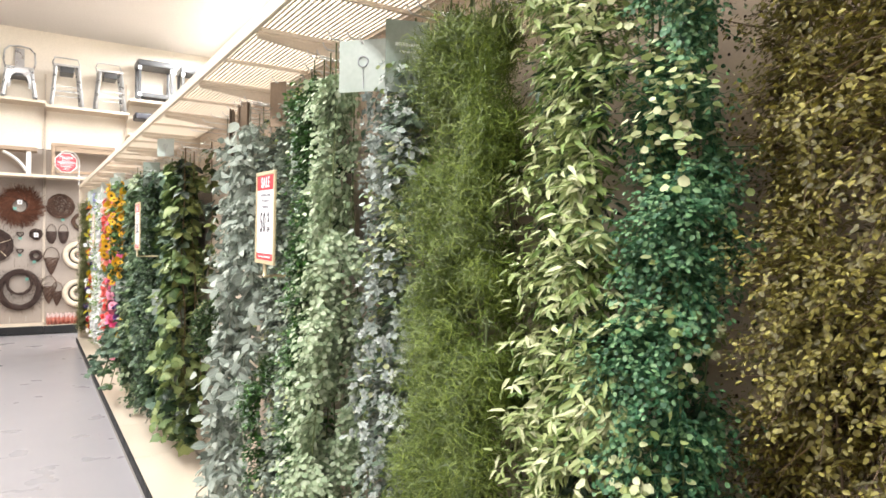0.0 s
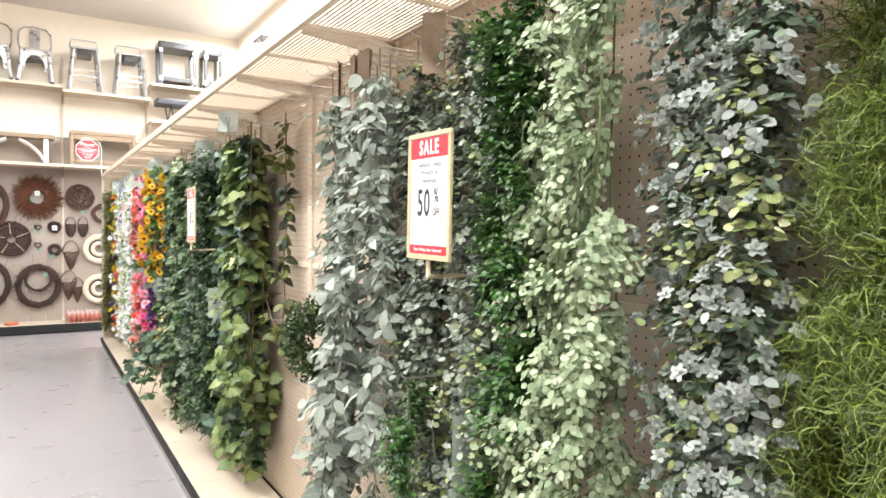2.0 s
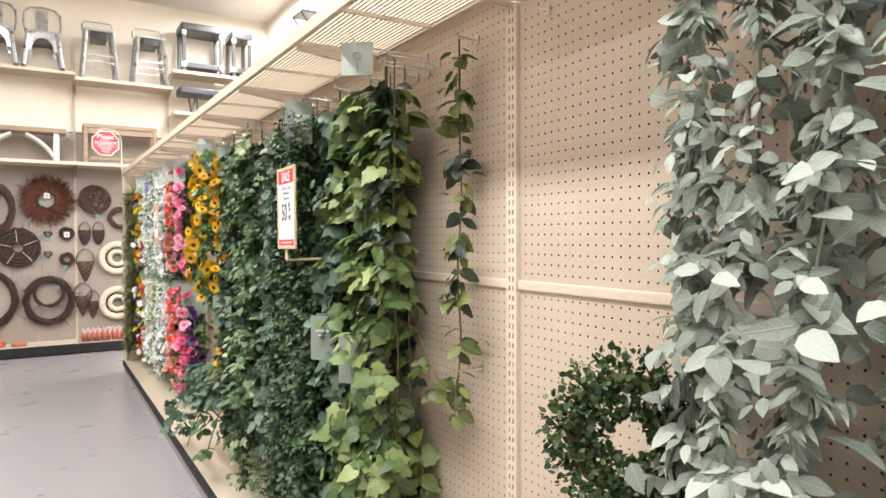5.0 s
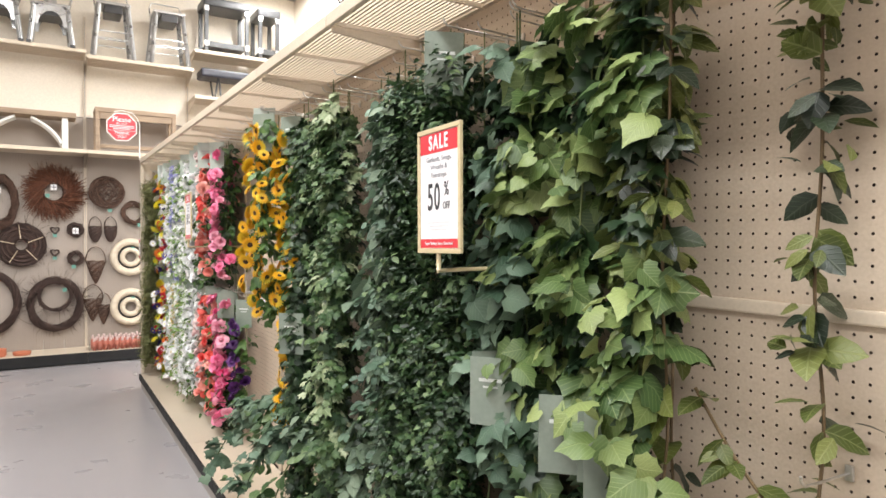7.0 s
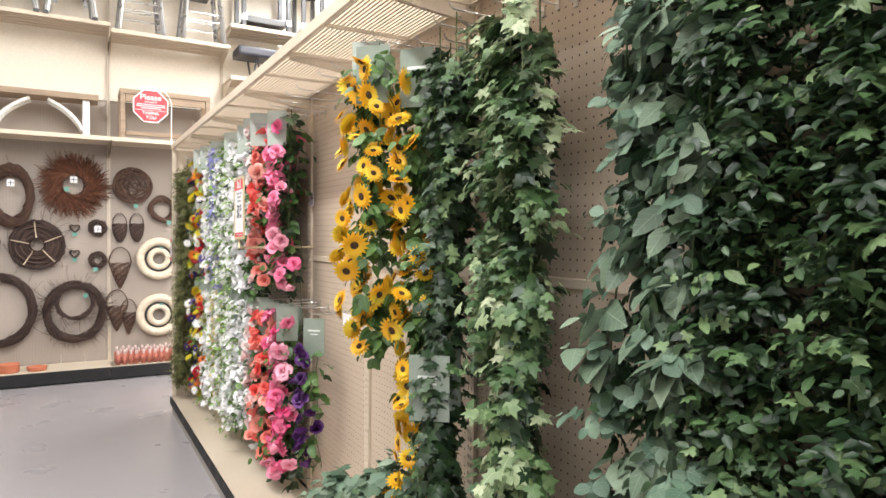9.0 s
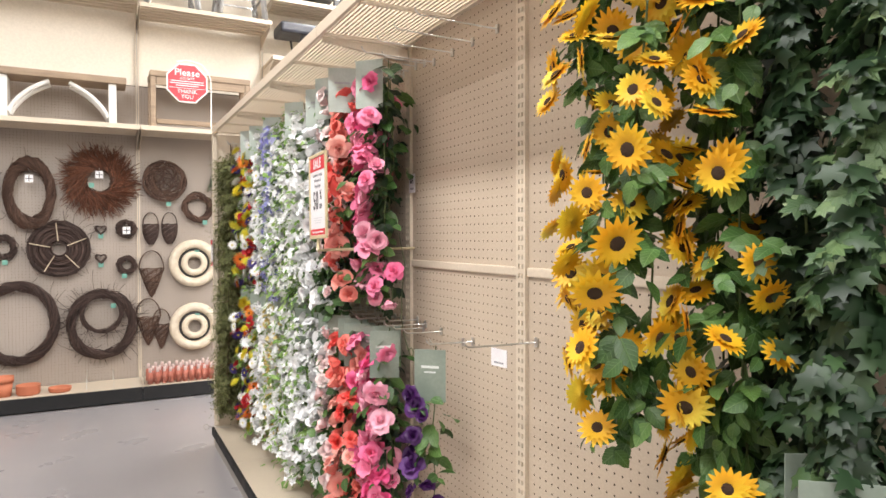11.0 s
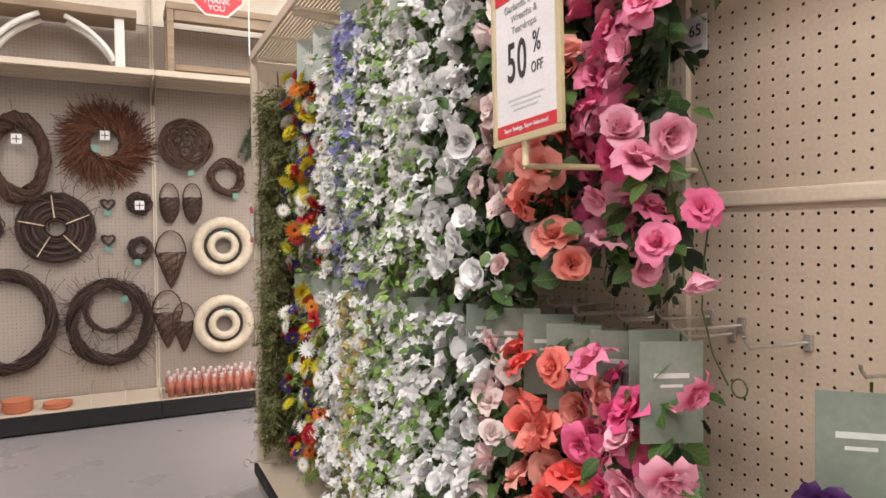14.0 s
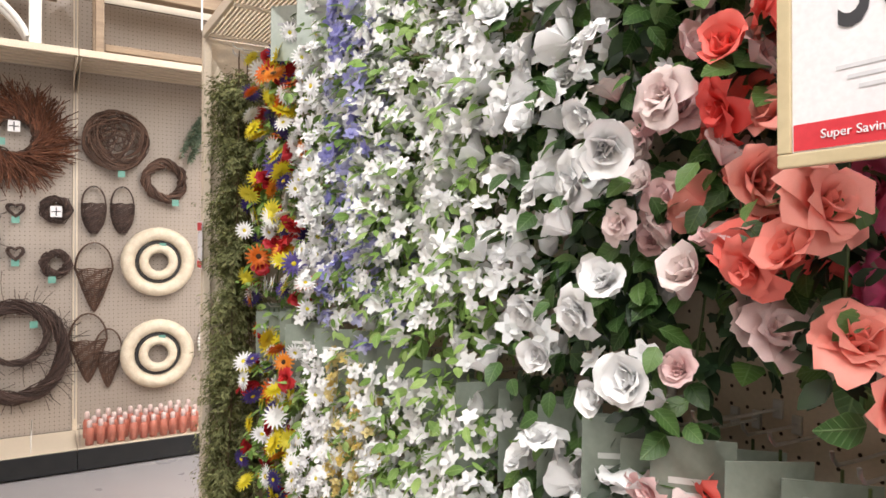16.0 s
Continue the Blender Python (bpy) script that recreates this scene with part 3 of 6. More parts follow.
def leaf_poses(rng, line, count, reach, size, front=0.45, lift=(-1.1, 0.3), t0=0.04, t1=1.0, upward=0.5, per=6, clump=0):
    """Leaves on short sprigs round a line: each sprig grows outward, more of them towards the aisle (-x)."""
    n = max(1, count // per)
    t = rng.uniform(t0, t1, n)
    a = rng.uniform(-math.pi, math.pi, n)
    a = np.where(rng.random(n) < front, rng.normal(math.pi, 0.9, n), a)
    if clump:
        knots = max(2, int(clump * np.linalg.norm(line[-1] - line[0])))
        pick = rng.integers(0, knots, n)
        t = np.clip(rng.uniform(t0, t1, knots)[pick] + rng.normal(0, 0.35 / knots, n), t0, t1)
        a = rng.normal(math.pi, 1.1, knots)[pick] + rng.normal(0, 0.5, n)
    el = rng.uniform(lift[0], lift[1], n)
    u = np.stack([np.cos(a), np.sin(a), np.zeros(n)], -1)
    way = u * np.cos(el)[:, None] + np.array([0, 0, 1.0]) * np.sin(el)[:, None]
    root = along(line, t)
    long = reach * rng.uniform(0.55, 1.35, n)
    f = np.tile(np.linspace(0.15, 1.0, per), n) + rng.normal(0, 0.06, n * per)
    k = np.repeat(np.arange(n), per)
    p = root[k] + way[k] * (long[k] * f)[:, None] + rng.normal(0, reach * 0.07, (n * per, 3))
    side = np.cross(way, np.array([0, 0, 1.0]))
    side /= np.linalg.norm(side, axis=1)[:, None] + 1e-6
    alt = np.where(np.arange(n * per) % 2, 1.0, -1.0)[:, None]
    d = way[k] * rng.uniform(0.35, 0.9, n * per)[:, None] + side[k] * alt * rng.uniform(0.4, 1.0, n * per)[:, None] + rng.normal(0, 0.25, (n * per, 3))
    d[:, 2] -= 0.2
    up = np.cross(side, way)
    up = np.where(up[:, 2:3] < 0, -up, up)
    nn = up[k] * (0.4 + upward) + u[k] * 0.55 + rng.normal(0, 0.3, (n * per, 3))
    s = rng.uniform(size[0], size[1], n * per) * (1.1 - 0.35 * f)
    TWIGS[:] = [root, way * long[:, None]]
    return frames_of(p, d, nn, s)


TWIGS = []  # feet and runs of the sprigs last grown


def bloom_poses(rng, line, count, reach, size, even=True, start=0.07):
    """Blossoms on the outside of a garland, facing out and a little up."""
    t = (np.arange(count) + rng.uniform(0.1, 0.9, count)) / count if even else rng.uniform(0, 1, count)
    a = rng.normal(math.pi, 0.75, count)
    u = np.stack([np.cos(a), np.sin(a), np.zeros(count)], -1)
    p = along(line, start + t * (0.99 - start)) + u * (reach * rng.uniform(0.75, 1.1, count))[:, None]
    n = u + np.stack([np.zeros(count), np.zeros(count), rng.uniform(-0.1, 0.9, count)], -1) + rng.normal(0, 0.2, (count, 3))
    d = rng.normal(0, 1, (count, 3))
    return frames_of(p, d, n, rng.uniform(size[0], size[1], count))


def hook(y, z, reach):
    """A peg hook: back plate, rod and upturned tip; the wall is at x = 0."""
    h = empty("peg_hook", 0, y, z, "zinc wire peg hook on the beige pegboard", "hook", "peg hooks on the display")
    part("back_plate", box(-0.006, -0.0005, -0.007, 0.007, -0.013, 0.013, 0.002), STEEL, h)
    tubes("rod", [([(-0.005, 0, 0), (-reach * 0.6, 0, 0.001), (-reach + 0.01, 0, 0.003), (-reach, 0, 0.012), (-reach - 0.002, 0, 0.02)], 0.0025)], STEEL, h)
    return h


def tag_card(parent, x, y, z, w=0.1, h=0.16, turn=0.0, pale=False):
    """A header card hanging with its garland, with two bars of print."""
    m = pose(x, y, z, 0, 0, turn) @ FACE
    card = part("tag", box(-w / 2, w / 2, -h, 0, -0.001, 0.001, 0.0004), CARD_PALE if pale else CARD, parent, "grey-green card tag" if not pale else "pale card tag", m=m)
    bm = bmesh.new()
    add_box(bm, -w * 0.28, w * 0.28, -h * 0.36, -h * 0.31, 0.0011, 0.0014)
    add_box(bm, -w * 0.18, w * 0.18, -h * 0.45, -h * 0.42, 0.0011, 0.0014)
    part("print_bar", bm, INK_PALE if not pale else GREY_INK, card)


def strand(seed, x, y, top, bottom, spec, group, middle=None):
    """One garland hanging from (x, y, top) down to bottom, of the kind that spec describes."""
    rng = np.random.default_rng(seed)
    np.random.seed(seed)
    length = top - bottom
    g = empty(spec.get("thing", "garland"), x, y, top, spec["label"], spec.get("category", "garland"), group)
    line = hanging_line(rng, length, spec.get("sway", 0.025))
    if middle is not None and spec.get("gather"):
        pull = spec["gather"] * (1 - np.minimum(1, np.linspace(0, 1, len(line)) / 0.8)) ** 1.5
        line[:, 1] += (middle - y) * pull
    stems = [(line, spec.get("stem", 0.002))]
    for k in range(spec.get("twins", 0)):
        stems.append((hanging_line(rng, length * rng.uniform(0.8, 1.0), spec.get("sway", 0.025) * 1.6), spec.get("stem", 0.002)))
    tubes("stem", stems, spec.get("stem_mat", STEM), g, sides=5)
    wall = -x - 0.012
    for kits, mat, density, reach, size, kw in spec.get("leaves", ()):
        p, ax = leaf_poses(rng, line, int(density * length), reach, size, **kw)
        p[:, 0] = np.minimum(p[:, 0], wall)
        scattered("foliage", kits, p, ax, mat, g)
        if spec.get("sprigs"):
            run = np.linalg.norm(TWIGS[1], axis=1)
            scattered("sprig_mass", [TWIGLET], *frames_of(TWIGS[0], TWIGS[1], rng.normal(0, 1, TWIGS[1].shape), run), spec["sprigs"], g)
    for kits, mat, density, reach, size, kw in spec.get("big_leaves", ()):
        p, ax = leaf_poses(rng, line, int(density * length), reach, size, **kw)
        p[:, 0] = np.minimum(p[:, 0], wall - 0.01)
        pieces("leaf", kits, p, ax, mat, g)
    for kits, mat, density, reach, size in spec.get("tufts", ()):
        p, ax = bloom_poses(rng, line, int(density * length), reach, size, False)
        scattered("blossom_mass", kits, p, ax, mat, g)
    for name, kits, mat, density, reach, size, centre in spec.get("blooms", ()):
        p, ax = bloom_poses(rng, line, max(1, int(density * length)), reach, size, True, spec.get("start", 0.07))
        made = pieces(name, kits, p, ax, mat, g)
        if centre:
            for fl in made:
                key = ("centre", centre[0].name, name)
                if key not in SHARED:
                    SHARED[key] = mesh_of("flower_centre", dome(centre[1], centre[1] * 0.5)[0] + np.array((0, 0, 0.03)), dome(centre[1], 1)[1], centre[0], True)
                put_mesh("flower_centre", SHARED[key], fl)
    return g


def bunch(seed, y0, y1, count, top, bottom, spec, group, x=(-0.23, -0.1), cards=0, card_z=None, pale=False):
    """Several garlands on hooks side by side and one behind the other."""
    rng = random.Random(seed)
    for i in range(count):
        y = y0 + (y1 - y0) * (i + 0.5) / count + rng.uniform(-0.01, 0.01)
        xx = x[0] + (x[1] - x[0]) * ((i * 0.618) % 1.0)
        z = top - rng.uniform(0, 0.03)
        hook(y, z + 0.004, -xx + 0.02)
        g = strand(seed * 100 + i, xx, y, z, bottom + rng.uniform(-0.08, 0.1), spec, group, (y0 + y1) / 2)
        if i < cards:
            tag_card(g, -0.07 if pale or card_z else -0.02, 0.0, (card_z - z) if card_z else -0.01, turn=rng.uniform(30, 75), pale=pale)


def greens(name, a, b, c, rough=0.5, glow=0.18, ribs=0.0):
    return leafy(name, a, b, c, rough, glow, ribs=ribs)


L_BROWN = greens("olive_brown_leaf", (0.055, 0.045, 0.008), (0.15, 0.125, 0.02), (0.33, 0.29, 0.06))
L_TEAL = greens("teal_leaf", (0.015, 0.07, 0.03), (0.06, 0.17, 0.07), (0.24, 0.4, 0.18))
L_LIME = greens("bright_green_leaf", (0.1, 0.2, 0.03), (0.2, 0.36, 0.07), (0.36, 0.5, 0.16), ribs=0.30)
L_LIMEY = greens("fresh_green_leaf", (0.07, 0.13, 0.02), (0.16, 0.25, 0.05), (0.33, 0.42, 0.13))
L_PALE = greens("pale_cream_green_leaf", (0.15, 0.22, 0.06), (0.38, 0.44, 0.17), (0.72, 0.72, 0.46))
L_MOSS = greens("moss_green_strand", (0.03, 0.05, 0.004), (0.1, 0.145, 0.015), (0.25, 0.32, 0.055))
L_FROST = greens("frosted_eucalyptus_leaf", (0.2, 0.28, 0.15), (0.38, 0.46, 0.28), (0.57, 0.63, 0.45), 0.7)
L_GREY = greens("grey_hydrangea_petal", (0.2, 0.235, 0.205), (0.36, 0.4, 0.36), (0.58, 0.61, 0.57), 0.7)
L_LAMB = greens("silver_felt_leaf", (0.16, 0.19, 0.155), (0.31, 0.35, 0.295), (0.52, 0.56, 0.48), 0.85, ribs=0.2)
L_DUSTY = greens("dusty_grey_green_leaf", (0.09, 0.115, 0.085), (0.24, 0.285, 0.22), (0.48, 0.53, 0.43), 0.7)
L_BOX = greens("boxwood_leaf", (0.012, 0.04, 0.007), (0.035, 0.105, 0.018), (0.09, 0.21, 0.04), 0.4)
# true dark ivy, and also the filler leaves that paint shaded gaps dark
L_DARK = greens("dark_ivy_and_gap_shade_leaf", (0.01, 0.025, 0.01), (0.022, 0.05, 0.02), (0.05, 0.1, 0.035), 0.45)
L_IVY = greens("ivy_leaf", (0.022, 0.06, 0.018), (0.06, 0.125, 0.04), (0.18, 0.26, 0.11), 0.45, ribs=0.2)
L_VAR = greens("variegated_ivy_leaf", (0.1, 0.17, 0.07), (0.26, 0.34, 0.17), (0.5, 0.54, 0.36), 0.5, ribs=0.35)
L_MAPLE = greens("large_ivy_leaf", (0.035, 0.08, 0.022), (0.12, 0.19, 0.055), (0.36, 0.43, 0.16), 0.45, ribs=0.28)
L_BLUE = greens("blue_green_leaf", (0.05, 0.1, 0.06), (0.1, 0.17, 0.11), (0.2, 0.29, 0.2), 0.5, ribs=0.2)
L_EUC = greens("seeded_eucalyptus_leaf", (0.06, 0.1, 0.06), (0.13, 0.19, 0.12), (0.29, 0.37, 0.26), 0.6, ribs=0.2)
L_MAG = greens("olive_magnolia_leaf", (0.04, 0.06, 0.012), (0.11, 0.14, 0.03), (0.22, 0.24, 0.07), 0.4, ribs=0.45)
L_MAGD = greens("dark_magnolia_leaf", (0.012, 0.02, 0.012), (0.025, 0.04, 0.022), (0.05, 0.07, 0.035), 0.35, ribs=0.30)
L_ROSE = greens("rose_leaf", (0.025, 0.07, 0.015), (0.06, 0.14, 0.03), (0.13, 0.24, 0.06), 0.4, ribs=0.40)
L_FERN = greens("dry_fern_green", (0.08, 0.09, 0.028), (0.18, 0.195, 0.07), (0.34, 0.35, 0.15), 0.7)
P_PINK = leafy("pink_petal", (0.88, 0.1, 0.3), (0.92, 0.3, 0.47), (0.95, 0.55, 0.65), 0.6, 0.2, mottle=0.12, base=(0.8, 0.05, 0.22))
P_CORAL = leafy("coral_petal", (0.88, 0.09, 0.08), (0.92, 0.26, 0.21), (0.95, 0.5, 0.42), 0.6, 0.2, mottle=0.12, base=(0.8, 0.05, 0.04))
P_BLUSH = leafy("blush_petal", (0.88, 0.56, 0.56), (0.91, 0.74, 0.72), (0.93, 0.84, 0.81), 0.6, 0.15, base=(0.84, 0.4, 0.42))
P_WHITE = leafy("white_petal", (0.88, 0.88, 0.88), (0.9, 0.9, 0.9), (0.93, 0.93, 0.93), 0.6, 0.15, mottle=0.02)
P_LAV = leafy("lavender_petal", (0.26, 0.25, 0.6), (0.42, 0.42, 0.76), (0.66, 0.66, 0.86), 0.6, 0.3)
P_BUTTER = leafy("butter_yellow_petal", (0.7, 0.5, 0.12), (0.8, 0.64, 0.24), (0.85, 0.75, 0.42), 0.6, 0.3)
P_SUN = leafy("sunflower_petal", (0.85, 0.48, 0.015), (0.9, 0.64, 0.035), (0.92, 0.77, 0.1), 0.55, 0.2, base=(0.8, 0.42, 0.015))
P_YELLOW = leafy("yellow_petal", (0.75, 0.55, 0.02), (0.82, 0.7, 0.03), (0.85, 0.78, 0.1), 0.55, 0.3)
P_ORANGE = leafy("orange_petal", (0.75, 0.12, 0.01), (0.82, 0.2, 0.02), (0.85, 0.32, 0.03), 0.55, 0.3)
P_RED = leafy("red_petal", (0.4, 0.01, 0.02), (0.58, 0.02, 0.03), (0.7, 0.05, 0.05), 0.55, 0.3)
P_NAVY = leafy("violet_blue_petal", (0.025, 0.015, 0.1), (0.06, 0.035, 0.2), (0.12, 0.08, 0.34), 0.55, 0.2)
P_PURPLE = leafy("deep_purple_petal", (0.04, 0.006, 0.07), (0.075, 0.012, 0.12), (0.12, 0.03, 0.19), 0.5, 0.2)
SEED = surface("dark_flower_centre", (0.05, 0.022, 0.008), (0.1, 0.05, 0.02), 0.9, 80, 300, 0.8, 0.002)

DOWN, OUT = dict(lift=(-1.2, -0.1)), dict(lift=(-0.7, 0.5))
# short-reach L_DARK layers in lighter garlands put the shade of inner gaps into colour
SPECS = dict(
    brown=dict(label="olive-brown leafy hanging garland on a pegboard hook", stem_mat=STEM_BROWN, stem=0.0015, sway=0.05, sprigs=STEM_BROWN, leaves=[([TINY, OVAL_S], L_BROWN, 8400, 0.1, (0.006, 0.0115), dict(lift=(-1.2, 0.5), per=26, clump=13)), ([LANCE_S], L_BROWN, 900, 0.06, (0.01, 0.02), OUT)]),
    teal=dict(label="teal and lime eucalyptus garland hanging on a hook", sway=0.04, sprigs=STEM_TEAL, leaves=[([TINY, ROUND_S], L_TEAL, 5600, 0.075, (0.006, 0.012), dict(lift=(-1.4, 0.2), per=16, clump=16)), ([ROUND_S], L_PALE, 300, 0.085, (0.011, 0.019), dict(lift=(-0.7, 0.5), clump=9))]),
    pale=dict(label="pale cream-green pointed leaf garland hanging on a hook", sway=0.05, sprigs=STEM, leaves=[([LANCE, LANCE_S], L_PALE, 1300, 0.08, (0.022, 0.038), dict(lift=(-0.9, 0.5), per=8, clump=14)), ([LANCE_S, LANCE], L_LIMEY, 700, 0.06, (0.018, 0.034), OUT), ([LANCE_S], L_DARK, 200, 0.045, (0.02, 0.035), OUT)]),
    moss=dict(label="long shaggy moss-green garland hanging on a hook", sway=0.03, gather=0.75, leaves=[(CURLS, L_MOSS, 4600, 0.08, (0.03, 0.065), dict(lift=(-1.45, 0.2), per=10, clump=16))]),
    grey=dict(label="grey frosted hydrangea and eucalyptus garland on a hook", sway=0.04, sprigs=STEM, leaves=[([ROUND], L_GREY, 460, 0.08, (0.016, 0.028), dict(lift=(-0.7, 0.5), clump=10)), ([OVAL_S], L_EUC, 700, 0.07, (0.018, 0.034), OUT), ([ROUND_S], L_PALE, 320, 0.08, (0.014, 0.024), dict(lift=(-0.7, 0.5), clump=5))], tufts=[([TUFT], L_GREY, 130, 0.085, (0.009, 0.015))]),
    frost=dict(label="pale frosted green eucalyptus garland hanging on a hook", sway=0.03, sprigs=STEM, leaves=[([ROUND_S, ROUND], L_FROST, 2400, 0.075, (0.012, 0.022), dict(lift=(-1.4, -0.1), per=10, clump=18))]),
    box=dict(label="bright green boxwood garland hanging on a hook", sway=0.03, sprigs=STEM, leaves=[([OVAL_S, ROUND_S], L_BOX, 3000, 0.065, (0.011, 0.021), dict(lift=(-0.6, 0.6), per=9, clump=14))]),
    dusty=dict(label="dusty grey-green eucalyptus and berry garland on a hook", sway=0.04, stem_mat=STEM_GREY, sprigs=STEM_GREY, leaves=[([ROUND, ROUND_S], L_DUSTY, 1250, 0.08, (0.014, 0.03), dict(lift=(-0.7, 0.6), per=8, clump=12)), ([ROUND_S], L_DARK, 160, 0.045, (0.014, 0.024), OUT), ([ROUND_S], L_PALE, 190, 0.085, (0.014, 0.024), dict(lift=(-0.6, 0.6), clump=4))], tufts=[([FIVE], L_DUSTY, 30, 0.08, (0.01, 0.015))]),
    lamb=dict(label="silver felted lamb's ear garland hanging on a hook", sway=0.05, stem=0.0025, stem_mat=STEM_GREY, leaves=[([OVAL], L_LAMB, 230, 0.06, (0.03, 0.05), DOWN), ([LANCE], L_DUSTY, 160, 0.05, (0.03, 0.055), DOWN)], big_leaves=[([OVAL, LANCE_W, BROAD], L_LAMB, 110, 0.075, (0.038, 0.075), dict(lift=(-1.3, 0.6), front=0.25, upward=0.1, per=3))]),
    magnolia=dict(label="olive magnolia leaf garland hanging on a hook", sway=0.03, stem=0.003, stem_mat=STEM_BROWN, big_leaves=[([BROAD, OVAL], L_MAG, 62, 0.035, (0.05, 0.08), dict(lift=(-1.1, 0.5), per=3)), ([BROAD, OVAL], L_MAGD, 26, 0.03, (0.05, 0.075), dict(lift=(-1.0, 0.3), per=3))]),
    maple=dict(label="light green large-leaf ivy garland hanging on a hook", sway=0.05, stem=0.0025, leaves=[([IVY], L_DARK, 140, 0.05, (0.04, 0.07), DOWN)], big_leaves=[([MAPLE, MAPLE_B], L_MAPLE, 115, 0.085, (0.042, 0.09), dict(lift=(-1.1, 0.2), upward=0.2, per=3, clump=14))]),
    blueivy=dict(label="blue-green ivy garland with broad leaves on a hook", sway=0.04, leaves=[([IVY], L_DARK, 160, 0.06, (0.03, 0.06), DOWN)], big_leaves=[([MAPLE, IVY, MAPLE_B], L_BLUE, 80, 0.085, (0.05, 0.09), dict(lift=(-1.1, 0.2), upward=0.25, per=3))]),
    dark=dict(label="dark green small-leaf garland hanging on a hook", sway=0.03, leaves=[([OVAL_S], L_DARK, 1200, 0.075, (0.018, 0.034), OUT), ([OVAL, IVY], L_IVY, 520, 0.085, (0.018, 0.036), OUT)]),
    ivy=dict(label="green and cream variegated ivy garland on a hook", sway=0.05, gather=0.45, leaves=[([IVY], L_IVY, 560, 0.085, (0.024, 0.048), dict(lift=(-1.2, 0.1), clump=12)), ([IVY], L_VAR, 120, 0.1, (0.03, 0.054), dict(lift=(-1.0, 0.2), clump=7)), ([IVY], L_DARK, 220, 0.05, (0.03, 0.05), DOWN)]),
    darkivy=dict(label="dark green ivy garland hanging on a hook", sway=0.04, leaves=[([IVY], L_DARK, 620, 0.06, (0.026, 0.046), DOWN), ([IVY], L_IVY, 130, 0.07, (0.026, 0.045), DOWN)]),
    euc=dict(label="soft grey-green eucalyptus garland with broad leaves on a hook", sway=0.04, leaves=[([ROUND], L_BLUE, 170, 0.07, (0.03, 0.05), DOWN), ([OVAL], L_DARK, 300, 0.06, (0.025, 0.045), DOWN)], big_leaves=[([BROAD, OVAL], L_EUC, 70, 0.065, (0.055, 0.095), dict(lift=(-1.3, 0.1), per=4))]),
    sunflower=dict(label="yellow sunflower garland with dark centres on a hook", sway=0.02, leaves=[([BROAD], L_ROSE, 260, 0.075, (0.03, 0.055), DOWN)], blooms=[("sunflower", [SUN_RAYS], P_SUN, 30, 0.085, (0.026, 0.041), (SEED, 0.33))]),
    # roses: the inner L_DARK leaves are filler for the dark voids behind blooms
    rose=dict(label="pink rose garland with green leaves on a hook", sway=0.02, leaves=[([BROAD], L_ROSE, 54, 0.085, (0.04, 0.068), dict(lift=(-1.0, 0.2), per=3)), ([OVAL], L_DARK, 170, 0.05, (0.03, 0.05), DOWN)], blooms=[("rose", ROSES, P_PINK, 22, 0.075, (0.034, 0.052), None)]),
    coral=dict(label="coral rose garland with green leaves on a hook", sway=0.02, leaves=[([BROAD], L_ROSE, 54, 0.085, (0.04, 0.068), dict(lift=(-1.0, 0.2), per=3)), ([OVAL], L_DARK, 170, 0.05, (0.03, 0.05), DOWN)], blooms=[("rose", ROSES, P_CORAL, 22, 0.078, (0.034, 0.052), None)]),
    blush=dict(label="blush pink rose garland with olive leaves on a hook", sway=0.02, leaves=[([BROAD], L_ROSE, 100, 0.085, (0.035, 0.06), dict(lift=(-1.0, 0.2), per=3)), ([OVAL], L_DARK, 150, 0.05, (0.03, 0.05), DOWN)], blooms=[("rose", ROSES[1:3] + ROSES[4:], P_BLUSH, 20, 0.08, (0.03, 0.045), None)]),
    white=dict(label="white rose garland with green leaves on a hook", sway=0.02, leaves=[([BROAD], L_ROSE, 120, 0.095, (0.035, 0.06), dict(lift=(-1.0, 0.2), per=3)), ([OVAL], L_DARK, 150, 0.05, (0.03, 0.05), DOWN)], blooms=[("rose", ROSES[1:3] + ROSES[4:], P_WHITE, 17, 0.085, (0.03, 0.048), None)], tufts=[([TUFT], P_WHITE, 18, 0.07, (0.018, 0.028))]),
    blossom=dict(label="white blossom garland with fresh green leaves on a hook", sway=0.02, leaves=[([LANCE, OVAL], L_LIME, 460, 0.125, (0.03, 0.052), OUT), ([LANCE], L_ROSE, 120, 0.05, (0.02, 0.04), OUT)], tufts=[([TUFT, FIVE], P_WHITE, 150, 0.085, (0.016, 0.025))]),
    lavender=dict(label="white and lavender blossom garland on a hook", sway=0.02, leaves=[([LANCE, OVAL], L_LIME, 460, 0.12, (0.03, 0.052), OUT)], tufts=[([TUFT, FIVE], P_WHITE, 95, 0.085, (0.016, 0.025)), ([TUFT, FIVE], P_LAV, 130, 0.095, (0.015, 0.022))]),
    butter=dict(label="white and butter-yellow blossom garland on a hook", sway=0.02, leaves=[([LANCE, OVAL], L_LIME, 340, 0.1, (0.024, 0.048), OUT)], tufts=[([TUFT, FIVE], P_WHITE, 110, 0.085, (0.016, 0.025)), ([TUFT], P_BUTTER, 150, 0.085, (0.011, 0.018))]),
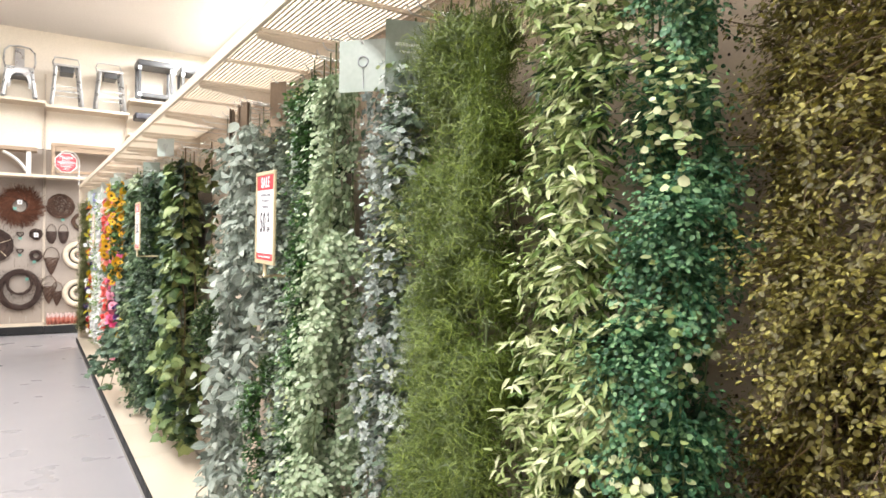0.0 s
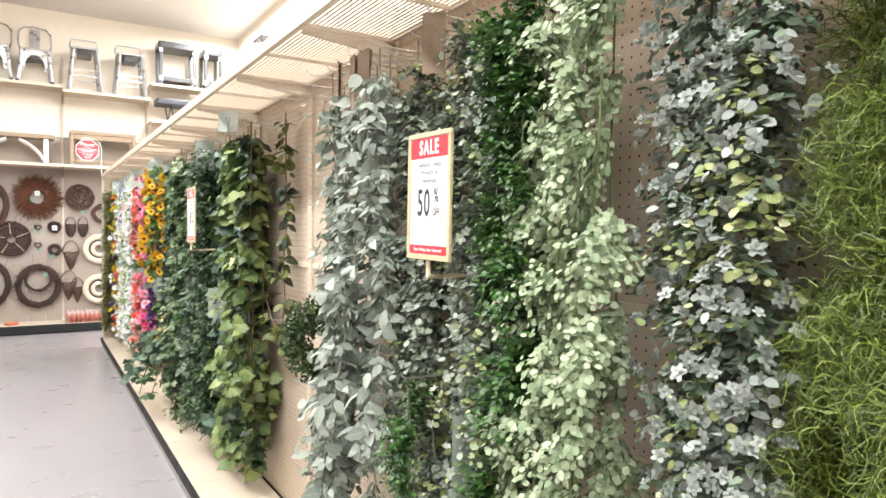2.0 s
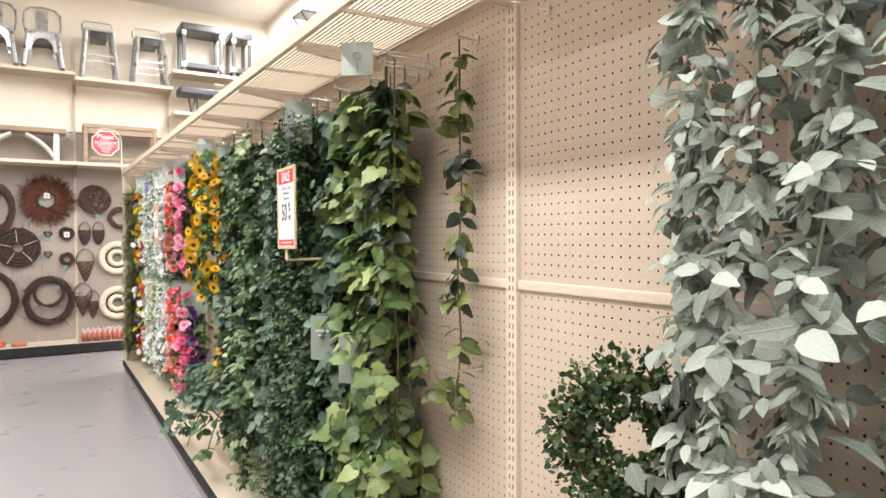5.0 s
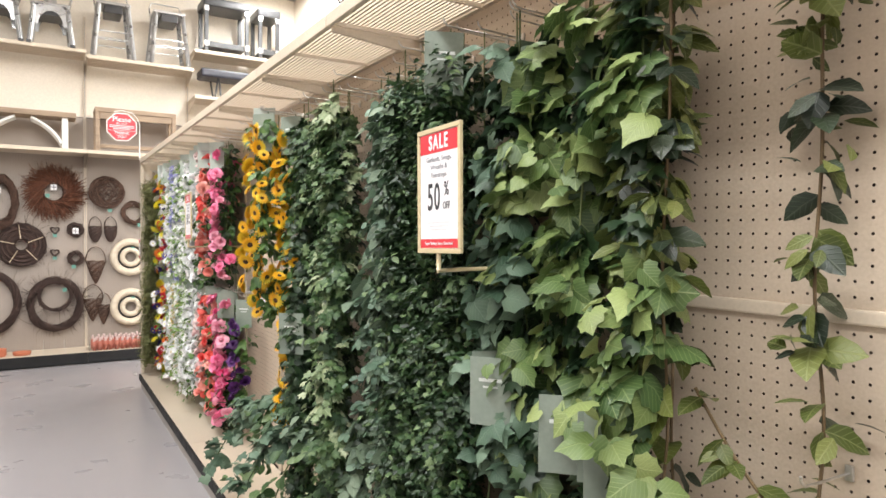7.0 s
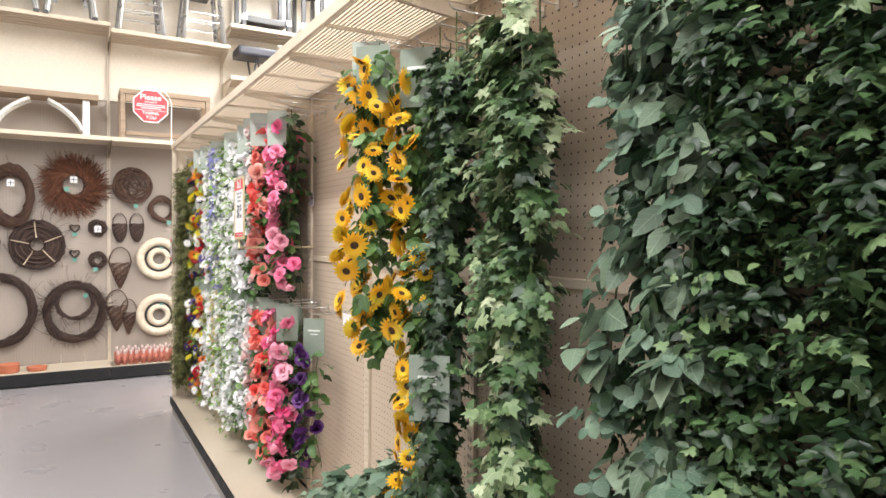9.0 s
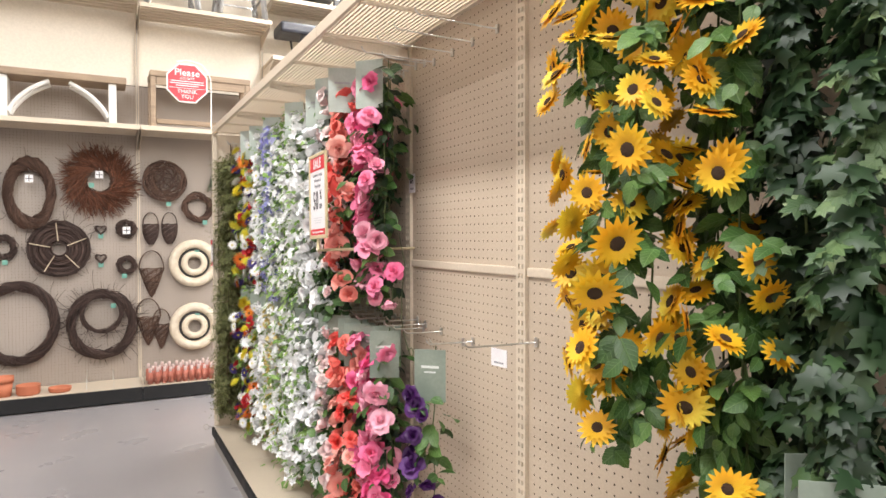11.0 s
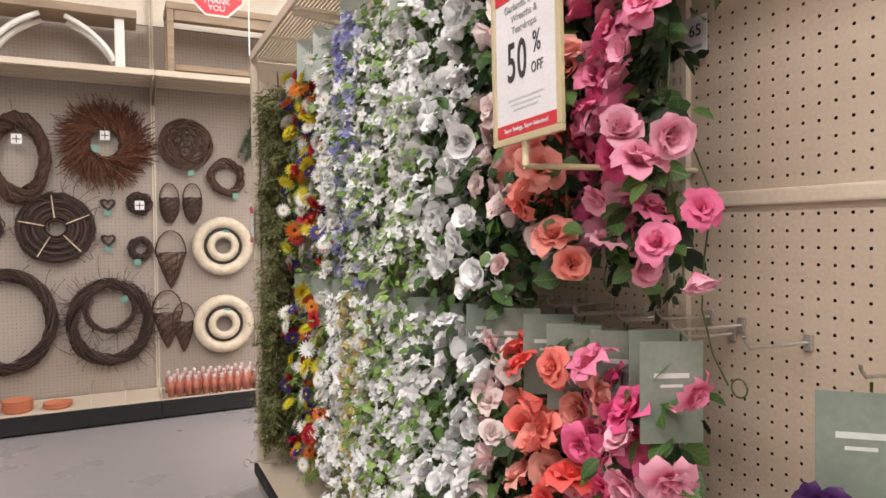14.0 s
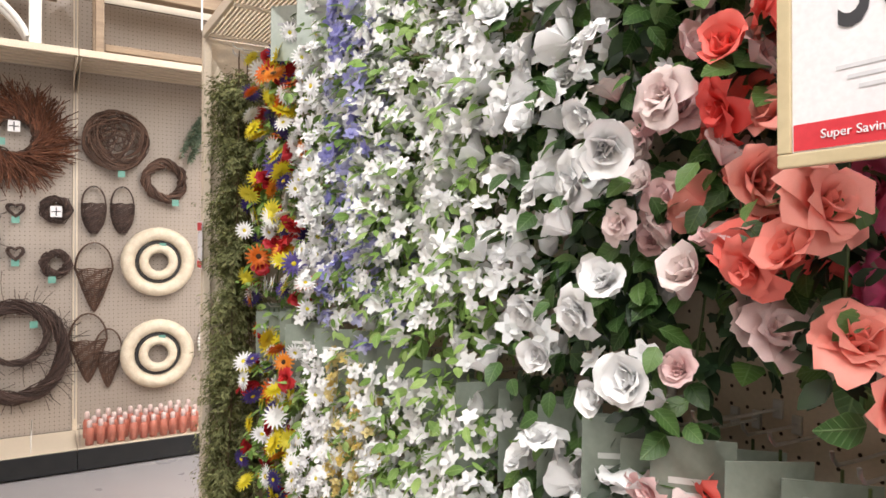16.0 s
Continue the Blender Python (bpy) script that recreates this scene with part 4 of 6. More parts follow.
    mixed=dict(label="many-coloured daisy garland with red and yellow blooms", sway=0.02, leaves=[([LANCE, OVAL], L_LIME, 300, 0.07, (0.025, 0.05), OUT)], blooms=[("daisy", [DAISY], P_WHITE, 7, 0.085, (0.03, 0.042), (P_YELLOW, 0.25)), ("daisy", [DAISY], P_YELLOW, 5, 0.09, (0.036, 0.048), None), ("daisy", [DAISY], P_ORANGE, 4, 0.09, (0.034, 0.046), (SEED, 0.25)), ("carnation", ROSES[:1], P_RED, 4, 0.085, (0.03, 0.042), None), ("daisy", [DAISY], P_NAVY, 5, 0.09, (0.032, 0.046), (P_YELLOW, 0.2))]),
    whitedaisy=dict(label="white daisy and blossom garland on a hook", sway=0.015, leaves=[([LANCE, OVAL], L_LIME, 300, 0.06, (0.02, 0.045), OUT)], tufts=[([TUFT, FIVE], P_WHITE, 130, 0.08, (0.015, 0.022))], blooms=[("daisy", [DAISY], P_WHITE, 18, 0.085, (0.026, 0.036), (P_YELLOW, 0.22))]),
    fern=dict(label="dry green fern and moss garland beside the end panel", sway=0.02, stem_mat=STEM_BROWN, sprigs=STEM_BROWN, leaves=[([LANCE_S], L_FERN, 5200, 0.1, (0.012, 0.028), dict(lift=(-1.1, 0.3), per=20, clump=20))]),
    purple=dict(label="deep purple bloom garland with green leaves on a hook", start=0.18, sway=0.02, leaves=[([BROAD], L_ROSE, 70, 0.06, (0.04, 0.07), dict(lift=(-1.0, 0.2), per=3, t0=0.12))], blooms=[("purple_bloom", ROSES, P_PURPLE, 22, 0.07, (0.03, 0.045), None)]),
)

# near to far along the display: kind, span along y, how many, top, bottom, cards
RUN = [
    ("brown", -7.46, -6.85, 9, 2.0, 0.5, 0, None, (-0.22, -0.08)),
    ("teal", -6.84, -6.68, 4, 2.0, 0.45, 0, None, (-0.2, -0.1)),
    ("pale", -6.69, -6.48, 4, 1.98, 0.5, 0, None, (-0.22, -0.12)),
    ("moss", -6.5, -6.06, 7, 1.98, 0.45, 0, None, (-0.2, -0.1)),
    ("grey", -6.1, -5.85, 4, 1.99, 0.4, 1, None, (-0.17, -0.08)),
    ("frost", -5.86, -5.6, 5, 1.98, 0.35, 0, None, (-0.26, -0.15)),
    ("box", -5.6, -5.45, 3, 1.98, 0.35, 0, None, (-0.22, -0.1)),
    ("dusty", -5.45, -4.9, 9, 1.99, 0.35, 2, 1.05, (-0.15, -0.06)),
    ("lamb", -4.98, -4.46, 7, 1.97, 0.4, 0, None, (-0.22, -0.1)),
    ("magnolia", -3.48, -3.34, 3, 1.98, 0.45, 0, None, (-0.16, -0.07)),
    ("maple", -3.43, -2.98, 6, 1.97, 0.32, 3, 1.1, (-0.16, -0.07)),
    ("blueivy", -3.04, -2.8, 3, 1.97, 0.35, 2, 1.14, (-0.15, -0.06)),
    ("dark", -2.84, -2.46, 7, 1.97, 0.35, 1, None, (-0.22, -0.1)),
    ("euc", -2.52, -2.22, 5, 1.95, 0.35, 0, None, (-0.2, -0.08)),
    ("ivy", -2.12, -1.8, 5, 1.98, 0.35, 0, None, (-0.22, -0.1)),
    ("darkivy", -1.8, -1.52, 4, 1.97, 0.4, 2, 1.12, (-0.22, -0.1)),
    ("sunflower", -1.5, -1.29, 3, 1.97, 1.08, 1, None, (-0.29, -0.18)),
    ("sunflower", -1.58, -1.46, 2, 1.95, 0.5, 1, None, (-0.2, -0.14)),
]
for i, (kind, y0, y1, count, top, bottom, cards, card_z, xs) in enumerate(RUN):
    bunch(i + 1, y0, y1, count, top, bottom, SPECS[kind], kind + " garlands on the pegboard", xs, cards, card_z)

# flowers hang in two rows
FLOWERS = [
    ("rose", -0.16, 0.09, 4, "rose", (-0.14, -0.08)), ("coral", 0.06, 0.27, 4, "coral", (-0.16, -0.09)), ("blush", 0.25, 0.37, 3, "blush", (-0.16, -0.09)),
    ("white", 0.37, 0.68, 5, "white", (-0.16, -0.09)), ("blossom", 0.68, 1.1, 6, "blossom", (-0.17, -0.1)), ("lavender", 1.1, 1.42, 4, "butter", (-0.17, -0.1)),
    ("whitedaisy", 1.4, 1.62, 3, "whitedaisy", (-0.17, -0.1)), ("mixed", 1.6, 2.08, 7, "mixed", (-0.19, -0.11)),
]
for i, (upper, y0, y1, count, lower, xs) in enumerate(FLOWERS):
    bunch(40 + i, y0, y1, count, 2.02, 1.22 if i < 3 else 1.13, SPECS[upper], upper + " garlands in the upper row", xs, 1, pale=True)
    bunch(60 + i, y0, y1, count, 1.1, 0.28, SPECS[lower], lower + " garlands in the lower row", xs, count)
bunch(80, 2.12, 2.3, 5, 2.0, 0.22, SPECS["fern"], "fern garlands by the end panel", (-0.27, -0.2))
bunch(81, -0.43, -0.37, 1, 1.07, 0.35, SPECS["purple"], "purple garlands in the lower row", (-0.1, -0.1), cards=1)
# one long magnolia vine alone on the bare board, and its tail to the bunch beside it
hook(-3.67, 1.99, 0.08)
VINE = dict(SPECS["magnolia"], big_leaves=[([BROAD, OVAL], L_MAG, 72, 0.035, (0.045, 0.075), dict(lift=(-1.1, 0.5), per=2)), ([BROAD, OVAL], L_MAGD, 34, 0.035, (0.045, 0.07), dict(lift=(-1.0, 0.3), per=2))], sway=0.018, stem_mat=STEM_BROWN, label="single olive magnolia vine on the bare pegboard")
strand(900, -0.065, -3.67, 1.985, 0.93, VINE, "magnolia garlands on the pegboard")
hook(-5.16, 1.08, 0.26)
strand(901, -0.24, -5.16, 1.075, 0.35, SPECS["box"], "box garlands on the pegboard")


# ---- sale signs on the display ----
def sale_sign(x, y, z0, z1, lean):
    w, h, zc = 0.19, z1 - z0, (z0 + z1) / 2
    s = empty("sale_sign", x, y, zc, "straw-framed white and red sale sign on an arm", "sign", "sale signs on the display")
    m = pose(0, 0, 0, lean, 0, 0) @ FACE
    rim = bmesh.new()
    for b in ((-w / 2, w / 2, h / 2 - 0.011, h / 2), (-w / 2, w / 2, -h / 2, -h / 2 + 0.011), (-w / 2, -w / 2 + 0.011, -h / 2 + 0.0112, h / 2 - 0.0112), (w / 2 - 0.011, w / 2, -h / 2 + 0.0112, h / 2 - 0.0112)):
        add_box(rim, b[0], b[1], b[2], b[3], -0.004, 0.004, 0.0015)
    part("frame", rim, HOLDER, s, "straw-coloured plastic frame", m=m)
    sheet = part("paper", box(-w / 2 + 0.0112, w / 2 - 0.0112, -h / 2 + 0.0112, h / 2 - 0.0112, -0.002, 0.001), PAPER, s, "white printed card", m=m)
    iw = w / 2 - 0.0125
    part("red_band", box(-iw, iw, h / 2 - 0.058, h / 2 - 0.0125, 0.0012, 0.0018), RED, sheet, "red heading band")
    part("red_foot", box(-iw, iw, -h / 2 + 0.0125, -h / 2 + 0.033, 0.0012, 0.0018), RED, sheet, "red foot band")
    lettering("SALE", 0.046, pose(0, h / 2 - 0.036, 0.0024), PAPER, sheet, space=1.25, wide=0.74, bold=0.0012)
    for i, line in enumerate(("Garlands, Swags,", "Wreaths &", "Teardrops")):
        lettering(line, 0.0165, pose(0, h / 2 - 0.073 - i * 0.0185, 0.0016), GREY_INK, sheet)
    lettering("50", 0.088, pose(-0.022, -0.018, 0.0016), INK, sheet, wide=0.62, space=1.1, bold=0.001)
    lettering("%", 0.046, pose(0.034, 0.0, 0.0016), INK, sheet, wide=0.7)
    lettering("OFF", 0.024, pose(0.034, -0.037, 0.0016), INK, sheet, wide=0.7, space=1.1)
    bars = bmesh.new()
    for k in range(3):
        add_box(bars, -0.05 + 0.008 * k, 0.05 - 0.008 * k, -0.076 - k * 0.008, -0.073 - k * 0.008, 0.0012, 0.0016)
    part("small_print", bars, FAINT_INK, sheet)
    lettering("Super Savings, Super Selection!", 0.0098, pose(0, -h / 2 + 0.0228, 0.0024), PAPER, sheet)
    tubes("post", [([(0, 0, -h / 2 + 0.002), (0, 0, -h / 2 - 0.038)], 0.006)], HOLDER, s, "straw-coloured post")
    tubes("arm", [([(-0.003, 0, -h / 2 - 0.04), (0.05, -0.004, -h / 2 - 0.038), (-x - 0.001, -0.01, -h / 2 - 0.036)], 0.005)], HOLDER, s, "straw-coloured arm")


sale_sign(-0.268, -5.298, 1.386, 1.678, 1)
sale_sign(-0.335, -2.955, 1.383, 1.673, -1)
sale_sign(-0.356, -0.025, 1.387, 1.676, -1.5)


# ---- octagonal notice at the end of the shelf ----
notice = empty("shelf_notice", -0.35, 2.378, SHELF_Z + 0.02, "red octagonal notice on a bent wire at the shelf end", "sign")
tubes("wire", [([(0, 0, 0), (0, 0, 0.33), (-0.02, 0, 0.38), (-0.06, 0, 0.425), (-0.15, 0, 0.44), (-0.21, 0, 0.425)], 0.003)], WHITE, notice, "white bent wire")


def octagon(r, d):
    bm = bmesh.new()
    f = bm.faces.new([bm.verts.new((r * math.cos(a), r * math.sin(a), 0)) for a in [math.pi / 8 + k * math.pi / 4 for k in range(8)]])
    e = bmesh.ops.extrude_face_region(bm, geom=[f])
    bmesh.ops.translate(bm, vec=(0, 0, d), verts=[v for v in e["geom"] if isinstance(v, bmesh.types.BMVert)])
    bmesh.ops.recalc_face_normals(bm, faces=bm.faces)
    return bm


om = pose(-0.148, -0.004, 0.29, 90, 0, 0)
board = part("board", octagon(0.135, 0.003), WHITE, notice, "white-edged octagon", m=om)
part("red_face", octagon(0.126, 0.001), RED, board, "red printed face", m=pose(0, 0, 0.0034))
lettering("Please", 0.062, pose(0, 0.066, 0.0052) @ Matrix.Shear("XZ", 4, (0, 0)), PAPER, board)
lettering("DO NOT", 0.022, pose(0, 0.029, 0.0052), PAPER, board)
bars = bmesh.new()
for k, half in enumerate((0.1, 0.103, 0.07)):
    add_box(bars, -half, half, 0.008 - k * 0.014, 0.014 - k * 0.014, 0.0048, 0.0053)
add_box(bars, -0.11, 0.11, -0.034, -0.031, 0.0048, 0.0053)
part("print_bars", bars, FAINT_INK, board)
lettering("THANK", 0.036, pose(0, -0.055, 0.0052), PAPER, board)
lettering("YOU", 0.036, pose(0, -0.088, 0.0052), PAPER, board)


# ---- wreaths and baskets hung on the end wall ----
HUNG_Y = 4.318


def ring_lines(rng, radius, thick, count, rx=1.0, rz=1.0, wild=0.15, r=0.003, turns=1.0, flat=0.8):
    """Twigs that wind round a ring in the x-z plane."""
    lines = []
    for _ in range(count):
        a0, span = rng.uniform(0, 6.28), rng.uniform(2.5, 6.0) * turns
        n = max(8, int(span * 5))
        a = np.linspace(a0, a0 + span, n)
        ph, k, rad = rng.uniform(0, 6.28), rng.uniform(1.5, 4.0), thick * rng.uniform(0.35, 1.0)
        off = rad * np.cos(k * a + ph) + wild * thick * np.sin(7 * a + ph)
        dep = rad * flat * np.sin(k * a + ph)
        lines.append((np.stack([(radius + off) * np.cos(a) * rx, dep, (radius + off) * np.sin(a) * rz], -1), r * rng.uniform(0.7, 1.3)))
    return lines


def stray_lines(rng, radius, count, length, r=0.0018):
    lines = []
    for _ in range(count):
        a = rng.uniform(0, 6.28)
        b = a + rng.uniform(0.7, 1.9) * (1 if rng.random() < 0.65 else -1)
        p0 = np.array((radius * math.cos(a), 0, radius * math.sin(a)))
        d = np.array((math.cos(b), rng.uniform(-0.2, 0.1), math.sin(b)))
        s = np.array((-d[2], 0, d[0])) * rng.uniform(-0.9, 0.9)
        t = np.linspace(0, 1, 6)[:, None]
        lines.append((p0 + d * t * length * rng.uniform(0.4, 1.0) + s * t * t * length, r))
    return lines


def hang_tag(parent, x, z, depth, pale=False):
    half, tall = (0.03, 0.065) if pale else (0.02, 0.04)
    part("price_tag", box(x - half, x + half, -depth - 0.003, -depth - 0.001, z - tall, z), PAPER if pale else TAG, parent, "small hanging price tag")
    if pale:
        bm = bmesh.new()
        add_box(bm, x - 0.003, x + 0.003, -depth - 0.0045, -depth - 0.0035, z - tall * 0.9, z - 0.008)
        add_box(bm, x - half * 0.8, x + half * 0.8, -depth - 0.0045, -depth - 0.0035, z - tall * 0.55, z - tall * 0.46)
        part("print_bar", bm, INK, parent, "dark printed lines on the tag")


TAG = surface("teal_tag", (0.12, 0.32, 0.26), (0.17, 0.38, 0.32), 0.5, 20)


def wreath(x, z, radius, thick, count, material, label, rx=1.0, rz=1.0, strays=0, seed=1, r=0.003, tag=None, wild=0.15):
    rng = np.random.default_rng(seed)
    y = HUNG_Y - thick * 0.8 - r * 2
    w = empty("twig_wreath", x, y, z, label, "wreath", "wreaths on the end wall")
    lines = ring_lines(rng, radius, thick, count, rx, rz, wild, r)
    if strays:
        lines += stray_lines(rng, radius, strays, radius * 0.55)
    tagged(tubes("twig_mass", lines, material, w, sides=5), kind="stuff")
    tubes("peg", [([(0, HUNG_Y - y + 0.01, (radius - thick) * rz - 0.004), (0, -thick, (radius - thick) * rz - 0.004), (0, -thick - 0.01, (radius - thick) * rz + 0.006)], 0.003)], STEEL, w)
    if tag:
        hang_tag(w, tag[0], tag[1], thick * 0.8, tag[2])
    return w


wreath(-1.526, 1.767, 0.25, 0.062, 170, TWIG, "oval dark brown grapevine wreath on the end wall", 0.62, 1.0, 14, 11, tag=(0, 0.15, True))
wreath(-1.628, 0.678, 0.3, 0.042, 120, TWIG_DARK, "large thin dark vine wreath on the end wall", 0.9, 1.05, 20, 12)
dbl = wreath(-1.002, 0.635, 0.255, 0.042, 110, TWIG_DARK, "dark vine double wreath with stray tendrils", 0.95, 1.05, 130, 13, tag=(0.09, 0.18, False))
tagged(tubes("inner_ring", [(p + np.array((0, -0.01, 0.1)), r) for p, r in ring_lines(np.random.default_rng(14), 0.155, 0.02, 50, 1.0, 1.05)] + [(p + np.array((0, -0.01, 0.1)), r) for p, r in stray_lines(np.random.default_rng(15), 0.15, 60, 0.18)], TWIG_DARK, dbl, sides=5), kind="stuff")
wreath(-0.201, 1.673, 0.108, 0.032, 34, TWIG, "small twisted grapevine wreath on the end wall", 1, 1.05, 0, 16, r=0.0055, tag=(0.06, -0.12, False))
wreath(-1.717, 1.31, 0.075, 0.03, 46, TWIG_DARK, "small round dark vine wreath on the end wall", 1, 1.1, 4, 17, tag=(0.01, -0.1, False))
wreath(-0.8, 1.47, 0.062, 0.026, 40, TWIG_DARK, "small round dark vine wreath on the end wall", 1, 1, 3, 18, tag=(0, 0.02, True))
wreath(-0.801, 1.148, 0.062, 0.026, 40, TWIG_DARK, "small round dark vine wreath on the end wall", 1, 1, 3, 19, tag=(-0.02, -0.075, False))
wreath(-1.95, 1.85, 0.2, 0.05, 80, TWIG_DARK, "dark brown vine wreath on the end wall", 0.8, 1.1, 10, 31)


def sun_wreath(x, z, inner, outer, seed):
    rng = np.random.default_rng(seed)
    w = empty("twig_sunburst_wreath", x, HUNG_Y - 0.05, z, "rust-brown twig sunburst wreath on the end wall", "wreath", "wreaths on the end wall")
    lines = []
    for _ in range(950):
        a = rng.uniform(0, 6.28)
        d = a + rng.uniform(0.35, 1.5)
        p0 = np.array((math.cos(a), 0, math.sin(a))) * inner * rng.uniform(0.95, 1.7)
        ln = (outer - inner) * rng.uniform(0.55, 1.05)
        dr = np.array((math.cos(d), rng.uniform(-0.35, 0.15), math.sin(d)))
        cv = np.array((-math.sin(d), 0, math.cos(d))) * rng.uniform(-0.45, 0.5) * ln
        t = np.linspace(0, 1, 5)[:, None]
        lines.append((p0 + dr * t * ln + cv * t * t + np.array((0, rng.uniform(-0.02, 0.03), 0)), np.linspace(0.004, 0.0018, 5) * rng.uniform(0.8, 1.2)))
    tagged(tubes("twig_mass", lines, TWIG_RED, w, sides=4), kind="stuff")
    tagged(tubes("core_ring", [(p + np.array((0, 0.01, 0)), r) for p, r in ring_lines(rng, inner * 1.15, 0.03, 40)], TWIG, w, sides=5), kind="stuff")
    tubes("peg", [([(0, 0.06, inner), (0, -0.02, inner), (0, -0.03, inner + 0.01)], 0.003)], STEEL, w)
    hang_tag(w, 0, 0.09, 0.0, True)
    hang_tag(w, -0.06, -0.02, 0.05, False)


sun_wreath(-1.01, 1.885, 0.1, 0.31, 20)


def vine_disc(x, z, radius, seed):
    """A flat woven ball of crossing vines with a rim."""
    rng = np.random.default_rng(seed)
    w = empty("woven_vine_disc", x, HUNG_Y - 0.05, z, "round flat disc of woven brown vine", "wreath", "wreaths on the end wall")
    lines = ring_lines(rng, radius * 0.96, 0.012, 16)
    for _ in range(60):
        rr = radius * rng.uniform(0.35, 0.9)
        off, way = radius - rr, rng.uniform(0, 6.28)
        off *= rng.uniform(0.7, 1.0)
        a = np.linspace(0, rng.uniform(2.5, 6.0), 16) + rng.uniform(0, 6.28)
        lines.append((np.stack([off * math.cos(way) + rr * np.cos(a), -0.02 - 0.016 * np.sin(2 * a + way), off * math.sin(way) + rr * np.sin(a)], -1), rng.uniform(0.0025, 0.0048)))
    tagged(tubes("vine_weave", lines, TWIG, w, sides=4), kind="stuff")
    tubes("peg", [([(0, 0.06, radius * 0.9), (0, -0.03, radius * 0.9)], 0.003)], STEEL, w)
    hang_tag(w, 0.03, -radius, 0.02, False)


vine_disc(-0.484, 1.904, 0.185, 21)


def vine_spool(x, z, radius, seed):
    rng = np.random.default_rng(seed)
    w = empty("coiled_vine", x, HUNG_Y - 0.045, z, "coil of brown vine tied with five pale canes", "wreath", "wreaths on the end wall")
    lines = []
    for k in range(46):
        rr = radius * (0.24 + 0.74 * k / 45)
        a = np.linspace(0, 6.28, 30)
        lines.append((np.stack([rr * np.cos(a) * (1 + rng.normal(0, 0.006)), rng.uniform(-0.03, 0.02) + 0.006 * np.sin(3 * a + k), rr * np.sin(a)], -1), 0.005, True))
    lines += ring_lines(rng, radius * 0.85, 0.035, 40, r=0.0026, wild=0.4) + stray_lines(rng, radius * 0.92, 40, 0.12)
    tagged(tubes("coil", lines, TWIG_DARK, w, sides=5), kind="stuff")
    for k in range(5):
        a = math.pi / 2 + 0.1 + k * 2 * math.pi / 5
        tubes("tie", [([(0.28 * radius * math.cos(a), -0.04, 0.28 * radius * math.sin(a)), (0.6 * radius * math.cos(a), -0.043, 0.6 * radius * math.sin(a)), (0.92 * radius * math.cos(a), -0.034, 0.92 * radius * math.sin(a))], 0.0045)], CANE, w, "pale cane tie")
    tubes("peg", [([(0, 0.055, 0.04), (0, -0.03, 0.04)], 0.003)], STEEL, w)


vine_spool(-1.318, 1.299, 0.24, 22)


def straw_rings(x, z):
    """A large wrapped straw ring with a dark wire form and a smaller straw ring inside it."""
    w = empty("straw_wreath_form", x, HUNG_Y - 0.04, z, "cream wrapped straw ring with a smaller ring inside", "wreath", "straw rings on the end wall")

    def torus(name, radius, thick, mat, dy, label):
        n = 64
        a = np.linspace(0, 2 * math.pi, n, endpoint=False)
        p = np.stack([radius * np.cos(a), np.full(n, dy), radius * np.sin(a)], -1)
        tubes(name, [(p, thick * (1 + 0.035 * np.sin(26 * a)), True)], mat, w, label, 12)
    torus("outer_ring", 0.178, 0.042, STRAW, 0.0, "cream wrapped straw ring")
    torus("dark_form", 0.124, 0.012, GUN, 0.01, "dark wire form")
    torus("inner_ring", 0.086, 0.029, STRAW, -0.012, "small wrapped straw ring")
    tubes("peg", [([(0, 0.05, 0.055), (0, -0.05, 0.055)], 0.003)], STEEL, w)
    hang_tag(w, 0.02, 0.12, 0.03, False)


straw_rings(-0.236, 1.155)
straw_rings(-0.237, 0.569)


def heart(x, z, seed):
    rng = np.random.default_rng(seed)
    w = empty("vine_heart", x, HUNG_Y - 0.02, z, "tiny brown vine heart on the end wall", "wreath", "vine hearts on the end wall")
    lines = []
    for k in range(16):
        t = np.linspace(0, 6.28, 20)
        s = 0.0026 * rng.uniform(0.85, 1.1)
        lines.append((np.stack([16 * s * np.sin(t) ** 3, 0.008 * np.sin(2 * t + k), s * (13 * np.cos(t) - 5 * np.cos(2 * t) - 2 * np.cos(3 * t))], -1) + rng.normal(0, 0.002, 3), 0.0035, True))
    tagged(tubes("twig_mass", lines, TWIG_DARK, w, sides=4), kind="stuff")
    tubes("peg", [([(0, 0.03, 0.015), (0, -0.02, 0.015)], 0.0025)], STEEL, w)
    hang_tag(w, 0, -0.04, 0.0, False)


heart(-1.003, 1.466, 23)
heart(-1.004, 1.214, 24)


